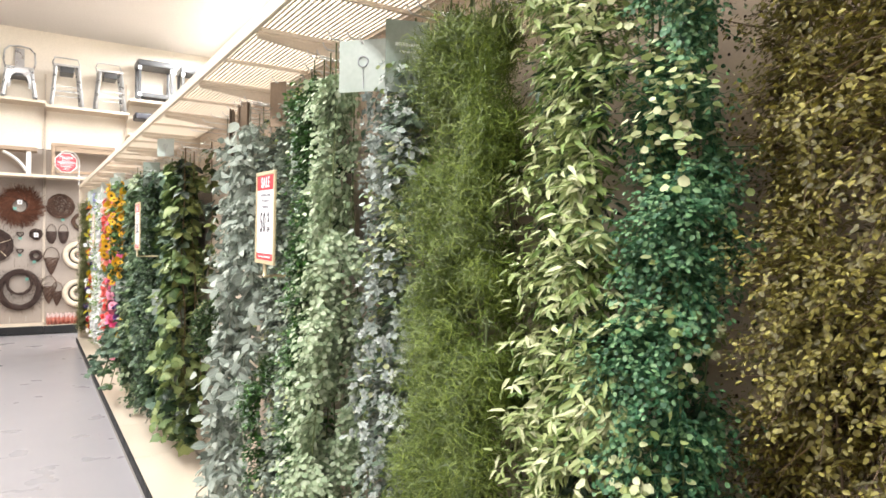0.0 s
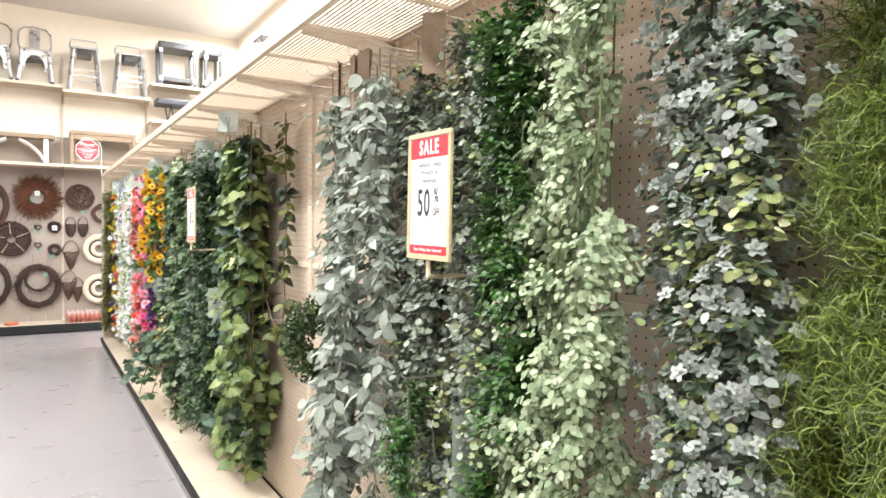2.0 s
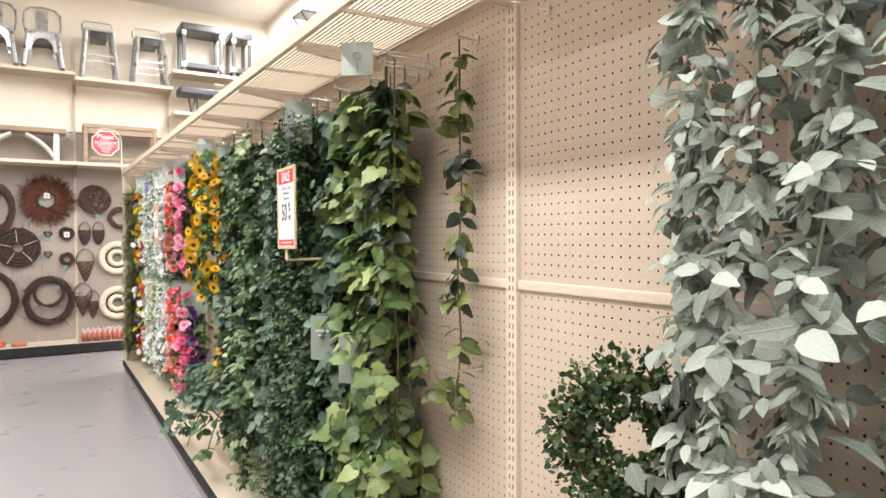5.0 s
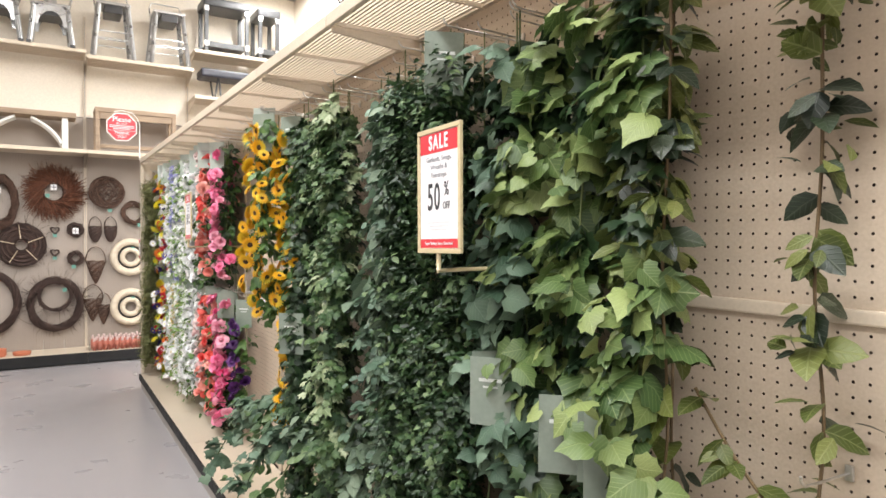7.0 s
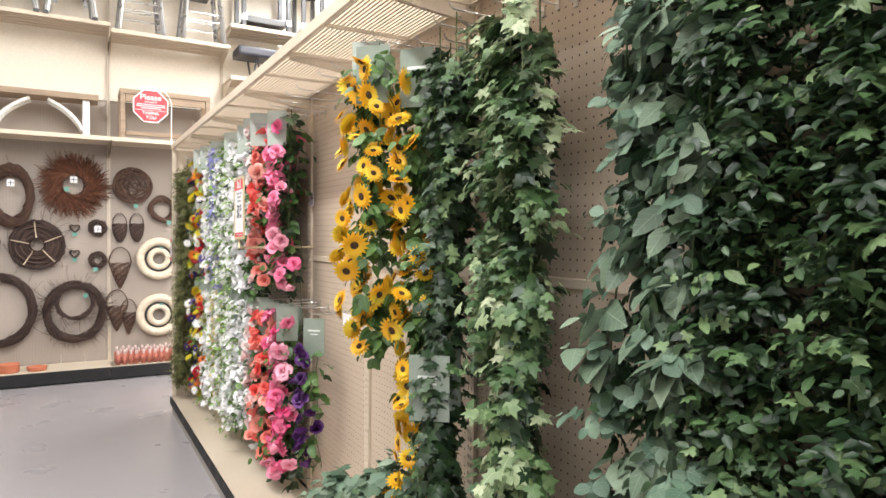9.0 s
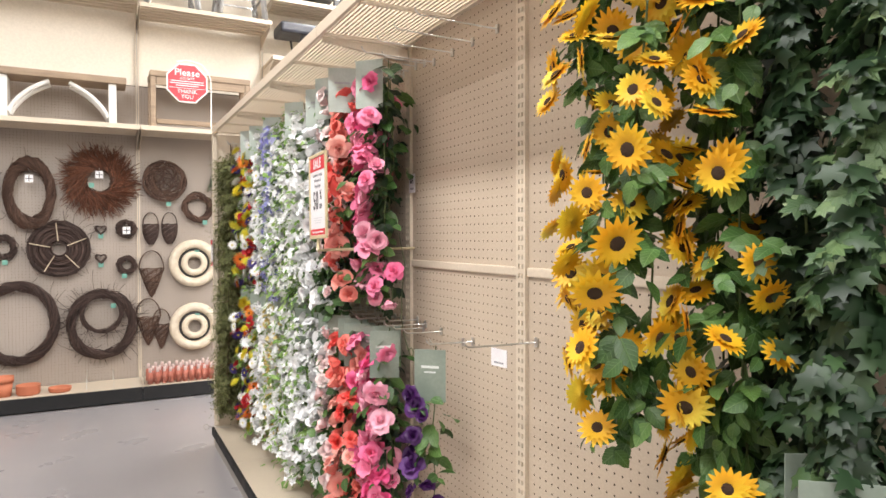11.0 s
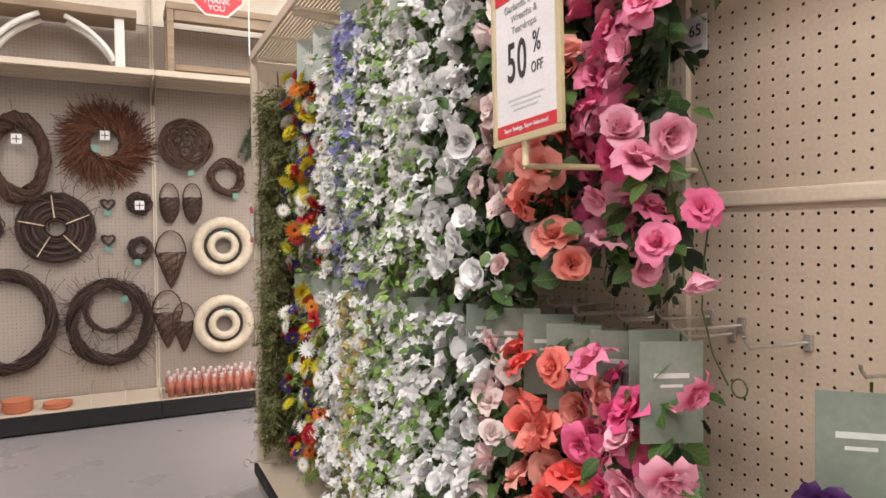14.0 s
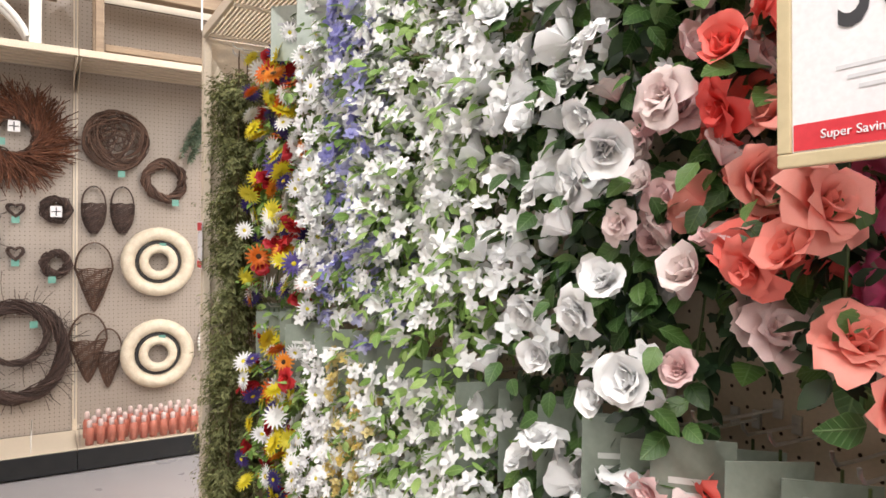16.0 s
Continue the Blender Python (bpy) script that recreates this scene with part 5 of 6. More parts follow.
def wall_basket(x, z, w0, h, seed, pointed=True, material=None):
    """A half-cone or pouch of woven twigs with a round handle, hung flat on the wall."""
    rng = np.random.default_rng(seed)
    mat = material or TWIG_DARK
    b = empty("twig_wall_basket", x, HUNG_Y - 0.06, z, "dark woven twig wall basket with a loop handle" if not pointed else "cone-shaped woven twig basket with a loop handle", "basket", "baskets on the end wall")
    top, low = h * 0.12, -h * 0.5
    lines = []
    for k in range(26):
        f = k / 25
        rr = (w0 / 2) * ((1 - f) ** 0.8 if pointed else (1 - f ** 3 * 0.75)) + 0.004
        a = np.linspace(math.pi, 2 * math.pi, 12)
        zz = top + (low - top) * f
        lines.append((np.stack([rr * np.cos(a), 0.05 + 0.9 * rr * np.sin(a) * 0.8, zz + 0.004 * np.sin(6 * a + k)], -1), 0.0042))
    for k in range(9):
        a = math.pi + math.pi * k / 8
        f = np.linspace(0, 1, 8)
        rr = (w0 / 2) * ((1 - f) ** 0.8 if pointed else (1 - f ** 3 * 0.75)) + 0.006
        lines.append((np.stack([rr * math.cos(a), 0.05 + 0.72 * rr * math.sin(a), top + (low - top) * f], -1), 0.003))
    tagged(tubes("weave", lines, mat, b, sides=5), kind="stuff")
    a = np.linspace(0, math.pi, 16)
    tubes("handle", [(np.stack([w0 / 2 * np.cos(a) * (1 + 0.02 * k), np.full(16, 0.04 + 0.004 * k), top + (h * 0.5 - top) * np.sin(a)], -1), 0.004) for k in range(3)], mat, b)
    tubes("peg", [([(0, 0.07, h * 0.48), (0, 0.0, h * 0.48)], 0.003)], STEEL, b)
    return b


wall_basket(-0.601, 1.478, 0.125, 0.285, 25, False)
wall_basket(-0.443, 1.481, 0.125, 0.285, 26, False)
wall_basket(-0.598, 1.065, 0.2, 0.42, 27, True, TWIG)
wall_basket(-0.63, 0.63, 0.2, 0.42, 28, True, TWIG)
wall_basket(-0.52, 0.56, 0.15, 0.36, 29, True, TWIG)


# ---- goods on the base of the end wall ----
def lathe(profile, seg=18):
    """A turned shape from (radius, z) pairs; open where the profile is open."""
    v, f = [], []
    for r, z in profile:
        v += [(r * math.cos(k * 2 * math.pi / seg), r * math.sin(k * 2 * math.pi / seg), z) for k in range(seg)]
    for i in range(len(profile) - 1):
        f += [(i * seg + k, i * seg + (k + 1) % seg, (i + 1) * seg + (k + 1) % seg, (i + 1) * seg + k) for k in range(seg)]
    return np.array(v), f


BASE_Z = 0.132


def saucers(x, y, radius, count):
    for k in range(count):
        z = BASE_Z + k * 0.014
        v, f = lathe([(0.001, z), (radius * 0.85, z), (radius, z + 0.022), (radius - 0.006, z + 0.022), (radius * 0.82, z + 0.006), (0.001, z + 0.006)])
        ob = put_mesh("clay_saucer", mesh_of("clay_saucer", v - np.array((0, 0, z)), f, TERRA, True), None, pose(x, y, z))
        tagged(ob, "terracotta saucer on the base of the end wall", "saucer", "terracotta saucers")


def pot(x, y, radius, h):
    p = empty("clay_pot", x, y, BASE_Z, "terracotta flower pot on the base of the end wall", "pot", "terracotta pots")
    v, f = lathe([(0.001, 0), (radius * 0.7, 0), (radius * 0.92, h * 0.72), (radius * 0.85, h * 0.7), (0.001, 0.01)])
    put_mesh("body", mesh_of("body", v, f, TERRA, True), p)
    v, f = lathe([(radius * 0.9, h * 0.7), (radius, h * 0.7), (radius, h), (radius * 0.9, h), (radius * 0.88, h * 0.7)])
    put_mesh("rim", mesh_of("rim", v, f, TERRA, True), p)


pot(-1.7, 4.02, 0.07, 0.16)
saucers(-1.535, 4.02, 0.088, 5)
saucers(-1.315, 4.02, 0.086, 2)
saucers(-1.9, 4.05, 0.09, 4)


def bottle(x, y, h):
    b = empty("spray_bottle", x, y, BASE_Z, "small coral plastic bottle with a clear cap", "bottle", "coral bottles on the base")
    v, f = lathe([(0.001, 0), (0.02, 0), (0.022, 0.006), (0.022, h * 0.62), (0.013, h * 0.72), (0.011, h * 0.74)], 12)
    put_mesh("body", mesh_of("body", v, f, TERRA_PALE, True), b)
    v, f = lathe([(0.0115, h * 0.72), (0.0135, h * 0.73), (0.0135, h * 0.94), (0.009, h), (0.001, h)], 12)
    put_mesh("cap", mesh_of("cap", v, f, CAP, True), b, None, "clear white cap")


brng = random.Random(5)
for row, yy in enumerate((3.955, 4.03, 4.105)):
    for k in range(11):
        bottle(-0.64 + k * 0.056 + (row % 2) * 0.025 + brng.uniform(-0.005, 0.005), yy, 0.135 + row * 0.012 + brng.uniform(-0.006, 0.006))


# ---- stock on the high shelves ----
def bar(bm, a, b, w, d):
    """A square bar from a to b."""
    a, b = Vector(a), Vector(b)
    q = (b - a).to_track_quat("Z", "Y").to_matrix().to_4x4()
    bmesh.ops.create_cube(bm, size=1.0, matrix=Matrix.Translation((a + b) / 2) @ q @ Matrix.Diagonal((w, d, (b - a).length, 1)))
    return bm


def metal_stool(x, y, z, h, w, rail=True, material=None):
    """A tapered sheet-steel bar stool: legs, seat, foot rails and a wire back."""
    mat = material or STEEL_GREY
    s = empty("metal_bar_stool", x, y, z, "brushed steel bar stool with tapered legs on a high shelf", "stool", "steel stools on the high shelf")
    sh, tw, bw = h * 0.76, w * 0.34, w * 0.48
    for sx in (-1, 1):
        for sy in (-1, 1):
            bm = bmesh.new()
            bar(bm, (sx * bw, sy * bw, 0), (sx * tw, sy * tw, sh), 0.042, 0.042)
            bmesh.ops.bevel(bm, geom=bm.edges[:], offset=0.008, segments=2, affect="EDGES")
            part("leg", bm, mat, s)
    part("seat", box(-tw - 0.03, tw + 0.03, -tw - 0.03, tw + 0.03, sh - 0.012, sh + 0.022, 0.01), mat, s)
    # dark block below the seat: its shade put in as colour
    part("under_seat_shade", box(-tw * 0.62, tw * 0.62, -tw - 0.015, tw + 0.015, sh - 0.1, sh - 0.013, 0.006), GUN, s, "dark block painted as shade under the seat")
    for f in (0.27, 0.37):
        k = bw + (tw - bw) * f / 0.76
        bm = bmesh.new()
        for q in ((-1, -1, 1, -1), (1, -1, 1, 1), (1, 1, -1, 1), (-1, 1, -1, -1)):
            bar(bm, (q[0] * k, q[1] * k, h * f), (q[2] * k, q[3] * k, h * f), 0.016, 0.012)
        part("foot_rail", bm, mat, s)
    if rail:
        tubes("back_rail", [([(-tw - 0.02, tw, sh), (-tw - 0.035, tw + 0.02, h * 0.9), (-tw - 0.01, tw + 0.03, h * 0.995), (0, tw + 0.035, h), (tw + 0.01, tw + 0.03, h * 0.995), (tw + 0.035, tw + 0.02, h * 0.9), (tw + 0.02, tw, sh)], 0.009)], mat, s)


def metal_chair(x, y, z):
    """A sheet-steel chair that stands with its arched front to the room."""
    c = empty("metal_chair", x, y, z, "brushed steel chair with an arched front on a high shelf", "chair", "steel chairs on the high shelf")
    for sx in (-1, 1):
        for sy in (-1, 1):
            bm = bmesh.new()
            bar(bm, (sx * 0.2, sy * 0.2, 0), (sx * 0.15, sy * 0.15, 0.44), 0.045, 0.045)
            bmesh.ops.bevel(bm, geom=bm.edges[:], offset=0.01, segments=2, affect="EDGES")
            part("leg", bm, STEEL_GREY, c)
            part("foot", box(sx * 0.2 - 0.024, sx * 0.2 + 0.024, sy * 0.2 - 0.024, sy * 0.2 + 0.024, 0, 0.03, 0.004), GUN, c, "dark rubber foot")
    part("seat", box(-0.18, 0.18, -0.18, 0.18, 0.43, 0.46, 0.012), STEEL_GREY, c)
    for yy in (-0.17, 0.17):
        a = np.linspace(0, math.pi, 15)
        v = np.concatenate([np.stack([0.115 * np.cos(a), np.full(15, yy), 0.22 + 0.15 * np.sin(a)], -1), np.stack([0.165 * np.cos(a), np.full(15, yy), np.minimum(0.432, 0.22 + 0.3 * np.sin(a))], -1)])
        put_mesh("arch", mesh_of("arch", v, [(i, i + 1, 16 + i, 15 + i) for i in range(14)], STEEL_GREY), c)
    # dark filler behind the arches, coloured as the shade beneath the seat
    part("apron", box(-0.12, 0.12, -0.15, 0.15, 0.33, 0.425), GUN, c, "dark block painted as shade beneath the chair seat")
    tubes("back_hoop", [([(-0.16, 0.16, 0.44), (-0.2, 0.2, 0.62), (-0.19, 0.22, 0.76), (-0.13, 0.235, 0.83), (0, 0.24, 0.85), (0.13, 0.235, 0.83), (0.19, 0.22, 0.76), (0.2, 0.2, 0.62), (0.16, 0.16, 0.44)], 0.012)], STEEL_GREY, c)
    part("splat", box(-0.06, 0.06, 0.19, 0.196, 0.45, 0.83, 0.002), STEEL_GREY, c, m=pose(0, 0, 0, -4))


for x in (-1.03, -1.5, -2.05):
    metal_chair(x, 4.09, SHELF_A)
metal_stool(-0.43, 4.09, SHELF_B, 0.8, 0.42)
metal_stool(0.15, 4.09, SHELF_B, 0.8, 0.42)


def cube_stool(x, y, z, w, h, label):
    """A square frame of dark bars with a cushioned top, seen through."""
    s = empty("dark_cube_table", x, y, z, label, "table", "dark frames on the high shelf")
    d, t = 0.17, 0.045
    for sx in (-1, 1):
        for sy in (-1, 1):
            part("leg", box(sx * (w / 2 - t / 2) - t / 2, sx * (w / 2 - t / 2) + t / 2, sy * d - t / 2, sy * d + t / 2, 0.0, h - 0.1, 0.006), GUN, s)
    part("top", box(-w / 2 - 0.012, w / 2 + 0.012, -d - 0.03, d + 0.03, h - 0.1, h, 0.02), GUN, s)
    part("lower_shelf", box(-w / 2 + 0.047, w / 2 - 0.047, -d, d, 0.06, 0.13, 0.01), GUN, s)
    for sx in (-1, 1):
        for zz in (0.095, h - 0.13):
            part("corner_cap", box(sx * (w / 2 - t / 2) - 0.028, sx * (w / 2 - t / 2) + 0.028, -d - t / 2 - 0.006, -d - t / 2 - 0.0005, zz - 0.03, zz + 0.03, 0.004), STEEL_GREY, s, "steel corner cap")


cube_stool(0.79, 4.08, SHELF_C, 0.52, 0.64, "black square side table with steel corners on a high shelf")
cube_stool(1.3, 4.08, SHELF_C, 0.26, 0.62, "narrow black plant stand on a high shelf")
bench = empty("padded_bench", 0.86, 4.08, SHELF_D, "dark padded bench with metal legs on a shelf", "bench")
part("cushion", box(-0.36, 0.4, -0.16, 0.16, 0.25, 0.35, 0.025), NAVY, bench, "dark vinyl cushion")
for sx in (-0.2, 0.24):
    for a, c, y in ((0.0, 0.04, -0.12), (0.07, 0.05, -0.12), (0.04, 0.0, 0.12)):
        tubes("leg", [([(sx + a, y, 0.0), (sx + c, y, 0.255)], 0.011)], GUN, bench)

plank = empty("plank_bench", -1.29, 4.07, LOW_Z, "wooden plank bench with white arched brackets", "bench")
part("plank", box(-0.49, 0.49, -0.13, 0.17, 0.345, 0.4, 0.006), WOOD, plank, "weathered wooden plank")
for sx in (-1, 1):
    part("leg", box(sx * 0.385 - 0.03, sx * 0.385 + 0.03, -0.1, 0.12, 0.0, 0.344, 0.006), WHITE, plank, "white painted leg")
    a = np.linspace(0, 1, 12)
    arc = np.stack([sx * (0.352 * (1 - a) ** 2 + 0.56 * a * (1 - a) + 0.07 * a * a), np.full(12, -0.08), 0.06 * (1 - a) ** 2 + 0.46 * a * (1 - a) + 0.325 * a * a], -1)
    tubes("brace", [(arc, 0.018), (arc + np.array((0, 0.16, 0)), 0.018)], WHITE, plank, "white curved brace", 8)

rack = empty("wooden_frame_table", -0.2, 4.07, LOW_Z, "low weathered wooden frame table on a shelf", "table")
part("top", box(-0.42, 0.42, -0.14, 0.18, 0.44, 0.49, 0.006), WOOD, rack)
part("stretcher", box(-0.36, 0.36, -0.01, 0.03, 0.06, 0.1, 0.004), WOOD, rack)
part("front_rail", box(-0.37, 0.37, -0.13, -0.1, 0.37, 0.4395, 0.004), WOOD, rack)
for sx in (-1, 1):
    for sy in (-0.115, 0.155):
        part("leg", box(sx * 0.395 - 0.022, sx * 0.395 + 0.022, sy - 0.022, sy + 0.022, 0.0, 0.4395, 0.005), WOOD, rack)
side_shelf = empty("side_shelf", 1.55, 1.95, 3.62, "cream shelf on the bright side wall", "shelf")
part("board", box(-0.2, 0.22, -0.5, 0.5, -0.02, 0.0, 0.003), BEIGE, side_shelf)
part("bracket", box(0.0, 0.22, -0.42, -0.41, -0.14, -0.021), BEIGE, side_shelf)
cube = empty("folding_stool", 1.5, 1.95, 3.62, "small dark folding stool on the side shelf", "stool")
part("seat", box(-0.1, 0.1, -0.16, 0.16, 0.3, 0.33, 0.008), GUN, cube)
for sy in (-0.13, 0.13):
    for sx in (-1, 1):
        tubes("leg", [([(0.12 * sx, sy + 0.013 * sx, 0.0), (-0.08 * sx, sy + 0.013 * sx, 0.3)], 0.012)], GUN, cube)


# ---- loose things on the bare boards ----
def leaf_wreath(x, y, z, radius):
    w = empty("boxwood_wreath", x, y, z, "small round boxwood wreath hanging from a pegboard hook", "wreath")
    w.matrix_basis = pose(x, y, z, 0, 0, 38)
    rng = np.random.default_rng(77)
    np.random.seed(77)
    a = np.linspace(0, 2 * math.pi, 40, endpoint=False)
    tubes("ring", [(np.stack([np.zeros(40), radius * np.cos(a), radius * np.sin(a)], -1), 0.018, True)], STEM_BROWN, w)
    n = 2800
    t, f = rng.uniform(0, 6.28, n), rng.uniform(0, 6.28, n)
    out = np.stack([-np.abs(np.sin(f)) * 0.9, np.cos(f) * np.cos(t), np.cos(f) * np.sin(t)], -1)
    p = np.stack([np.zeros(n), radius * np.cos(t), radius * np.sin(t)], -1) + out * rng.uniform(0.015, 0.062, n)[:, None]
    scattered("foliage", [OVAL, ROUND], *frames_of(p, out + rng.normal(0, 0.5, (n, 3)), out + rng.normal(0, 0.6, (n, 3)), rng.uniform(0.01, 0.019, n)), L_BOXD, w)
    tubes("ribbon", [([(-0.02, 0.1, -radius - 0.04), (-0.03, 0.0, -radius - 0.055), (-0.02, -0.12, -radius - 0.035)], 0.006)], CARD_PALE, w, "pale ribbon")
    hook(y, z + radius - 0.022, -x + 0.02)


L_BOXD = greens("deep_boxwood_leaf", (0.015, 0.035, 0.012), (0.04, 0.08, 0.025), (0.13, 0.19, 0.07), 0.45)
leaf_wreath(-0.17, -4.4, 1.06, 0.1)

for y, z, reach in ((-0.114, 1.07, 0.12), (-0.25, 1.075, 0.14), (-0.46, 1.07, 0.16), (-0.79, 1.115, 0.22)):
    hook(y, z, reach)
for y in (-0.2, -0.33, -0.46, -0.6, -0.86, -1.0):
    hook(y, 1.985, 0.26)
for y in (-3.98, -4.12, -4.27, -4.42):
    hook(y, 1.985, 0.24)
hook(-3.69, 1.045, 0.14)


def price_card(x, y, z, w, h, text, turn):
    c = empty("price_card", x, y, z, "small white printed price card on the pegboard", "price card", "price cards on the display")
    m = pose(0, 0, 0, 0, 0, turn) @ FACE
    sheet = part("card", box(-w / 2, w / 2, -h / 2, h / 2, -0.0008, 0.0008, 0.0003), PAPER, c, m=m)
    if text:
        lettering(text, h * 0.42, pose(0, h * 0.12, 0.0014), INK, sheet)
    bm = bmesh.new()
    add_box(bm, -w * 0.3, w * 0.3, -h * 0.33, -h * 0.24, 0.0009, 0.0013)
    part("print_bar", bm, GREY_INK, sheet)


price_card(-0.0135, -0.045, 1.585, 0.05, 0.068, "65", 0)
price_card(-0.12, -0.792, 1.085, 0.06, 0.045, "", 8)

fold = empty("shelf_card", -0.352, 2.36, 1.29, "small red and white card clipped to the end panel", "sign")
part("card", box(-0.004, -0.002, -0.035, 0.04, -0.09, 0.09), PAPER, fold)
part("red_foot", box(-0.0055, -0.0045, -0.035, 0.04, -0.085, -0.06), RED, fold, "red foot band")
part("red_head", box(-0.0055, -0.0045, -0.035, 0.04, 0.055, 0.085), RED, fold, "red heading band")

# a leafy tail that sticks out over the deck, and a scrap on the floor
def leafy_spray(x, y, z, run, seed):
    """Arching stems with broad leaves that reach out over the deck."""
    tail = empty("ivy_spray", x, y, z, "long green leafy spray arching out over the base", "garland", "leafy sprays over the base")
    rng = np.random.default_rng(seed)
    tt = np.linspace(0, 1, 20)
    for name, along_y, out, fall, count, material in (("stem", 0.62, -0.24, 0.4, 150, L_BLUE), ("side_stem", 0.5, -0.15, 0.22, 84, L_EUC), ("side_stem", 0.34, -0.2, 0.5, 84, L_IVY)):
        arc = np.stack([out * run * tt, along_y * run * tt, 0.04 * np.sin(tt * 3) - fall * run * tt * tt], -1)
        tubes(name, [(arc, 0.003)], STEM, tail)
        pieces("leaf", [BROAD, OVAL], *leaf_poses(rng, arc, int(count * run), 0.085, (0.038, 0.072), lift=(-0.8, 0.6)), material, tail)


leafy_spray(-0.18, -1.62, 0.72, 1.0, 55)
leafy_spray(-0.2, -1.95, 0.66, 0.8, 57)
scrap = put_mesh("leaf_scrap", mesh_of("leaf_scrap", OVAL[0] * 0.035 + np.array((0, 0, 0.012)), OVAL[1], L_MAGD), None, pose(-1.02, -3.05, 0.0, 0, 0, 70))
tagged(scrap, "tiny dry dark leaf lying on the floor", "leaf")

link = empty("vine_tail", -0.1, -3.47, 1.15, "brown vine tail with olive leaves between two hooks", "garland")
np.random.seed(56)
lt = np.linspace(0, 1, 16)
larc = np.stack([0.03 * lt, -0.2 * lt, -0.22 * lt - 0.03 * np.sin(lt * 3)], -1)
tubes("stem", [(larc, 0.003)], STEM_BROWN, link)
pieces("leaf", [BROAD, OVAL], *leaf_poses(np.random.default_rng(56), larc, 24, 0.04, (0.04, 0.07), lift=(-0.9, 0.5), per=3), L_MAG, link)

# brown folded cards above the silver garlands
for k, y in enumerate((-4.62, -4.72, -4.8)):
    c = empty("folded_card", -0.2, y, 1.99, "brown folded card hanging on a hook under the shelf", "card", "brown cards under the shelf")
    part("front_leaf", box(-0.03, 0.03, -0.19, 0.0, 0.003, 0.0045), KRAFT, c, m=pose(0, 0, 0, 0, 0, 20 * k - 30) @ FACE)
    part("back_leaf", box(-0.03, 0.03, -0.18, 0.0, -0.0045, -0.003), KRAFT, c, m=pose(0, 0, 0, 6, 0, 20 * k - 24) @ FACE)
    hook(y, 1.985, 0.22)

def header_card(x, y, z, w, h, turn):
    hook(y, z - 0.012, -x + 0.01)
    c = empty("header_card", x, y, z, "pale green header card hanging from a hook", "card", "header cards under the shelf")
    sheet = part("card", box(-w / 2, w / 2, -h, 0, -0.001, 0.001, 0.0004), CARD_PALE, c, m=pose(0, 0, 0, 0, 0, turn) @ FACE)
    a = np.linspace(0, 2 * math.pi, 16, endpoint=False)
    tubes("string", [(np.stack([0.012 * np.cos(a), -h * 0.42 + 0.012 * np.sin(a), np.full(16, 0.003)], -1), 0.0015, True), ([(0, -h * 0.42 - 0.012, 0.003), (0.002, -h * 0.95, 0.003)], 0.0012)], GREY_INK, sheet, "grey string loop")


header_card(-0.25, -5.965, 1.93, 0.12, 0.12, 42)
header_card(-0.25, -3.38, 2.02, 0.1, 0.1, 50)
header_card(-0.27, -1.34, 1.985, 0.1, 0.12, 50)
# brown card over the dusty garlands, white tag over the moss
tuft_card = empty("folded_card", -0.2, -5.2, 1.99, "brown folded card hanging on a hook under the shelf", "card", "brown cards under the shelf")
part("front_leaf", box(-0.03, 0.03, -0.15, 0.0, 0.0, 0.0015), KRAFT, tuft_card, m=pose(0, 0, 0, 0, 0, 40) @ FACE)
hook(-5.2, 1.985, 0.22)
hook(-6.39, 1.985, 0.22)
price_card(-0.2, -6.39, 1.955, 0.06, 0.055, "", 40)


# ---- last goods at the corner of the end wall ----
def needle_swag(x, z, length):
    w = empty("greenery_swag", x, HUNG_Y - 0.03, z, "dark green needle swag hanging on the end wall", "swag")
    rng = np.random.default_rng(91)
    np.random.seed(91)
    t = np.linspace(0, 1, 16)
    lines, p, d = [], [], []
    for k in range(9):
        lean = rng.uniform(-0.55, 0.55)
        ln = length * rng.uniform(0.6, 1.0)
        line = np.stack([lean * ln * t, -0.05 * np.sin(3 * t) * rng.uniform(0.3, 1.0) - 0.01, -ln * t * (1 - 0.2 * abs(lean))], -1)
        lines.append((line, 0.0025))
        u = rng.uniform(0.05, 1.0, 130)
        p.append(along(line, u))
        d.append(np.stack([rng.normal(0, 0.8, 130), rng.normal(-0.3, 0.4, 130), rng.normal(-0.6, 0.5, 130)], -1))
    tubes("stem", lines, STEM_BROWN, w, sides=5)
    p, d = np.concatenate(p), np.concatenate(d)
    p[:, 1] = np.minimum(p[:, 1], 0.0)
    scattered("needles", [LANCE_S], *frames_of(p, d, rng.normal(0, 1, p.shape), rng.uniform(0.018, 0.036, len(p))), L_EUC, w)
    tubes("peg", [([(0, 0.04, 0.0), (0, -0.02, 0.0), (0, -0.03, 0.01)], 0.003)], STEEL, w)


needle_swag(0.03, 2.12, 0.34)


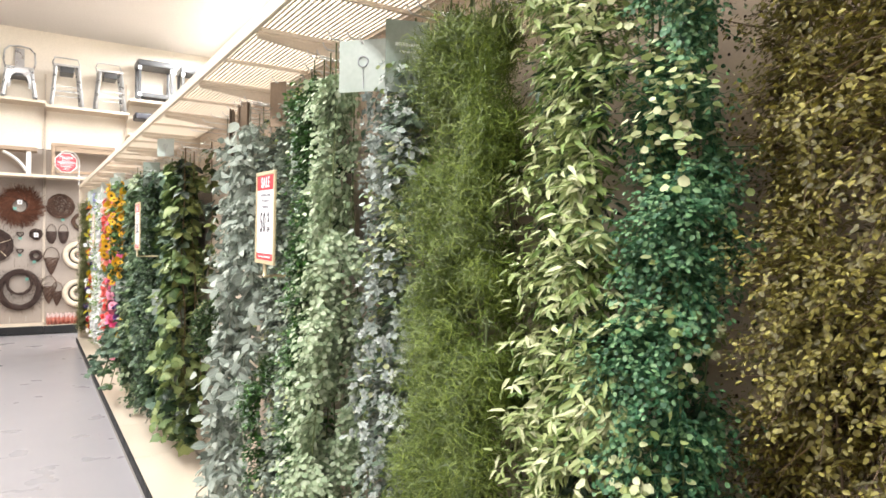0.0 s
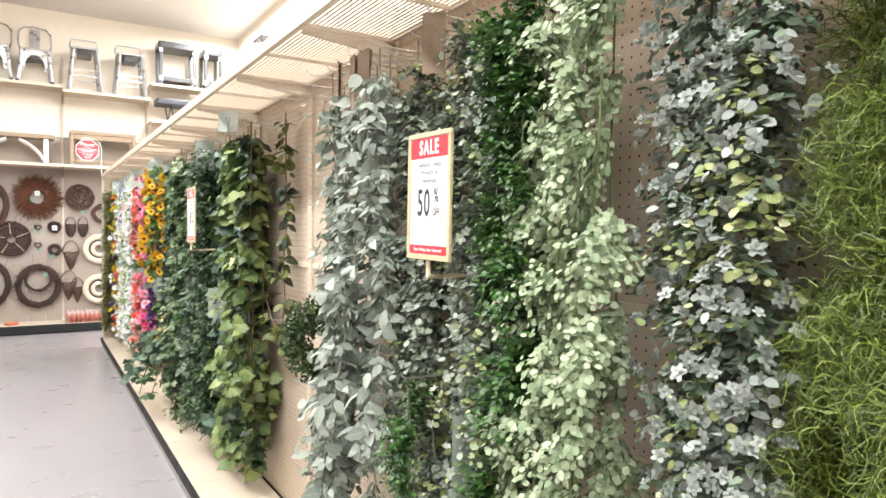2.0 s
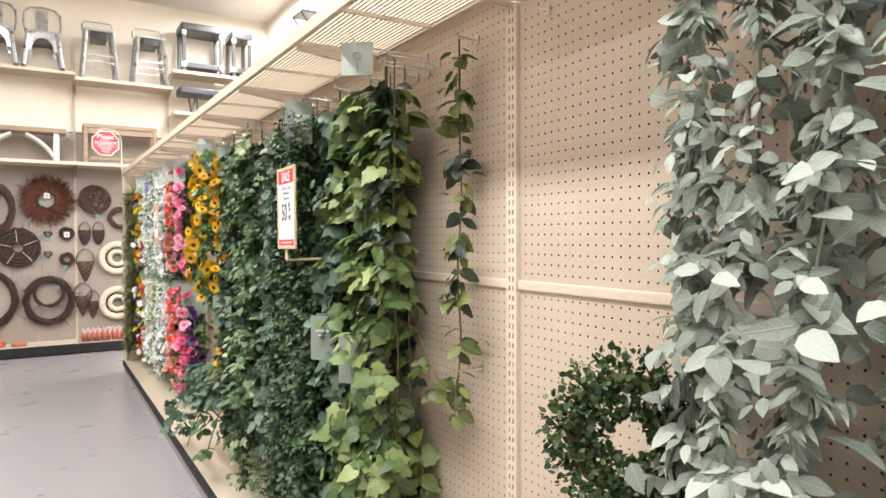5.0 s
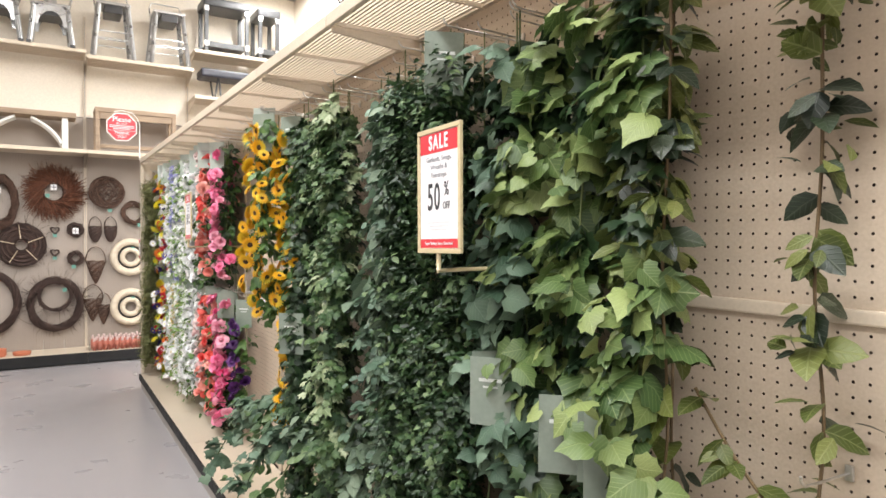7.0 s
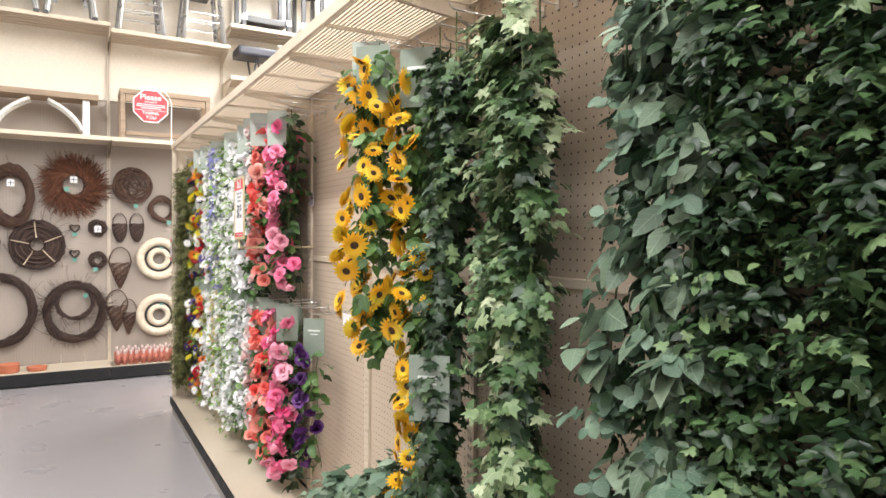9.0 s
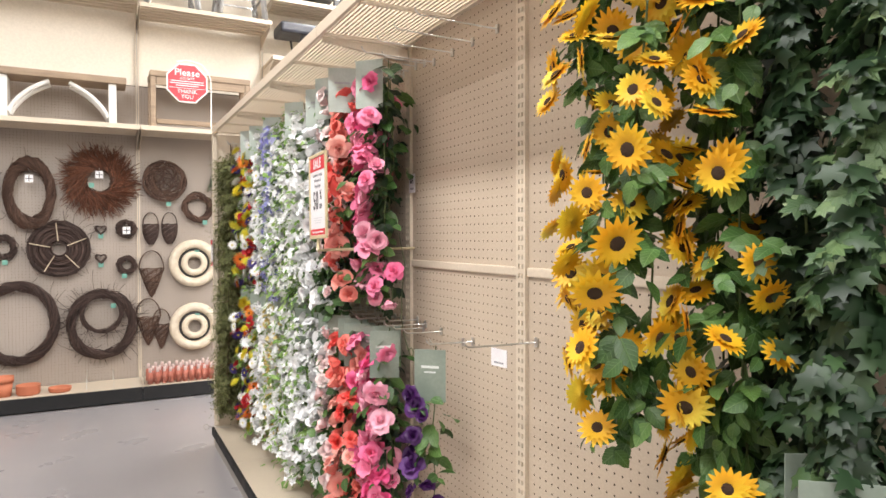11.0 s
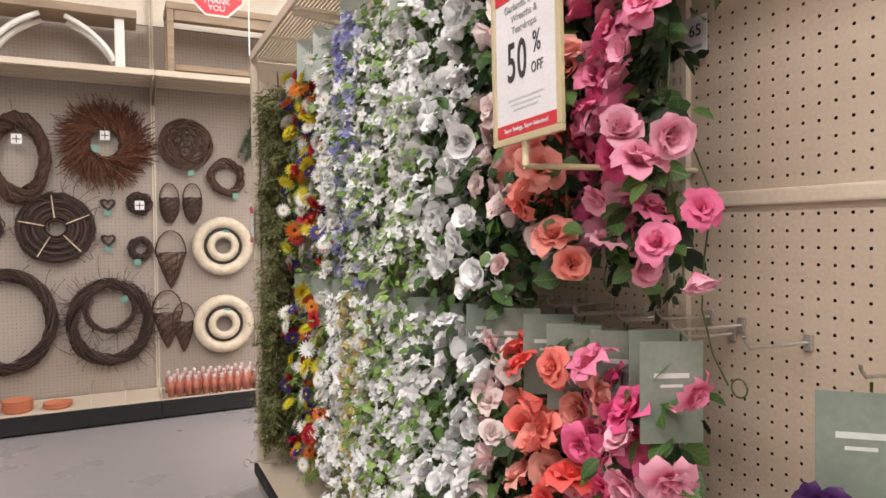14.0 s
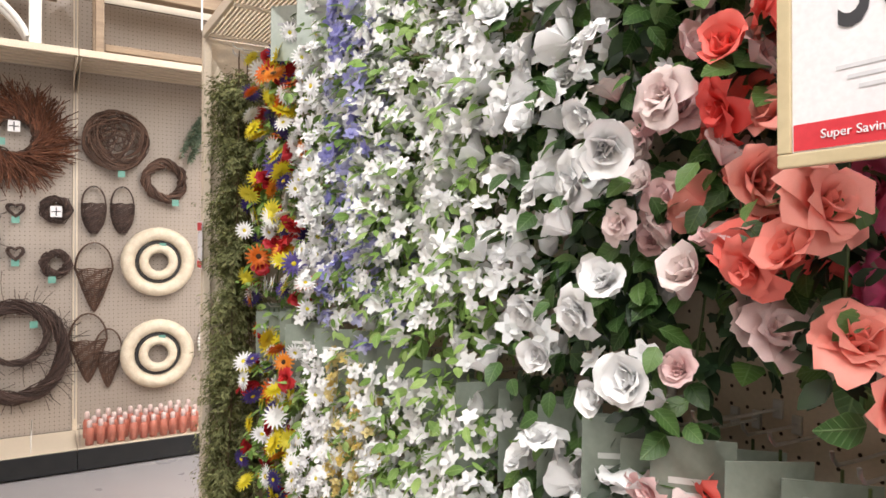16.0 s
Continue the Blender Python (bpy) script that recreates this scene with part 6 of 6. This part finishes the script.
def bead_ring(x, z, radius):
    w = empty("beaded_wreath", x, HUNG_Y - 0.02, z, "white beaded ring hanging on the end wall", "wreath", "straw rings on the end wall")
    a = np.linspace(0, 2 * math.pi, 48, endpoint=False)
    tubes("wire_ring", [(np.stack([radius * np.cos(a), np.zeros(48), radius * np.sin(a)], -1), 0.004, True)], WHITE, w)
    ball = joined(dome(0.014, 0.014, 8, 2), (dome(0.014, -0.014, 8, 2)[0], [q[::-1] for q in dome(0.014, -0.014, 8, 2)[1]]))
    p = np.stack([radius * np.cos(a), np.zeros(48), radius * np.sin(a)], -1)
    pieces("bead", [ball], p, np.tile(np.eye(3), (48, 1, 1)), WHITE, w)
    tubes("peg", [([(0, 0.03, radius - 0.018), (0, -0.02, radius - 0.018)], 0.003)], STEEL, w)


bead_ring(0.2, 0.62, 0.18)

# clear tray round the coral bottles
CLEAR, clear_tree, clear_bsdf = nodes_of("clear_acrylic")
clear_bsdf.inputs["Base Color"].default_value = (0.95, 0.96, 0.96, 1)
clear_bsdf.inputs["Roughness"].default_value, clear_bsdf.inputs["Transmission Weight"].default_value, clear_bsdf.inputs["IOR"].default_value = 0.05, 1.0, 1.2
tray = empty("acrylic_tray", -0.34, 4.03, BASE_Z, "clear acrylic tray holding the coral bottles", "tray")
for name, b in (("front_panel", (-0.345, 0.345, -0.115, -0.112, 0.0, 0.07)), ("back_panel", (-0.345, 0.345, 0.125, 0.128, 0.0, 0.07)), ("side_panel", (-0.348, -0.3455, -0.115, 0.128, 0.0, 0.07)), ("side_panel", (0.3455, 0.348, -0.115, 0.128, 0.0, 0.07))):
    part(name, box(*b), CLEAR, tray)
for x in (-1.12, -0.92):
    divider = empty("shelf_divider", x, 4.1, BASE_Z, "thin wire divider standing on the base of the end wall", "divider", "dividers on the base")
    tubes("wire", [([(0, -0.17, 0.002), (0, -0.17, 0.09), (0, -0.15, 0.11), (0, 0.13, 0.11), (0, 0.15, 0.09), (0, 0.15, 0.002)], 0.002)], STEEL, divider)

# loose green stem with a curled end below the pink roses
curl = empty("loose_stem", -0.09, -0.15, 1.3, "long green wire stem with a curled end from the rose garlands", "stem", "rose garlands in the upper row")
ca = np.linspace(math.pi * 0.9, -math.pi * 1.1, 18)
tubes("stem", [([(0.0, 0.05, 0.1), (0, 0.0, 0.0), (-0.008, 0.01, -0.1), (-0.01, 0.012, -0.18), (-0.005, -0.005, -0.25), (0.0, -0.03, -0.295)], 0.0016),
               (np.stack([np.full(18, 0.0), -0.05 + 0.014 * np.cos(ca), -0.295 + 0.014 * np.sin(ca)], -1), 0.0016)], STEM, curl)

# bent wire hook left at the end of the deck
fork = empty("bent_hook", -0.3, 2.33, DECK_Z, "bent zinc wire hook lying at the end of the deck", "hook")
fa = np.linspace(0, 2 * math.pi, 16, endpoint=False)
tubes("rod", [([(0.03, -0.05, 0.003), (-0.04, 0.0, 0.004), (-0.085, 0.02, 0.006)], 0.0025), (np.stack([-0.1 + 0.016 * np.cos(fa), 0.025 + 0.004 * np.sin(fa), 0.006 + 0.016 * np.sin(fa)], -1), 0.002, True)], STEEL, fork)
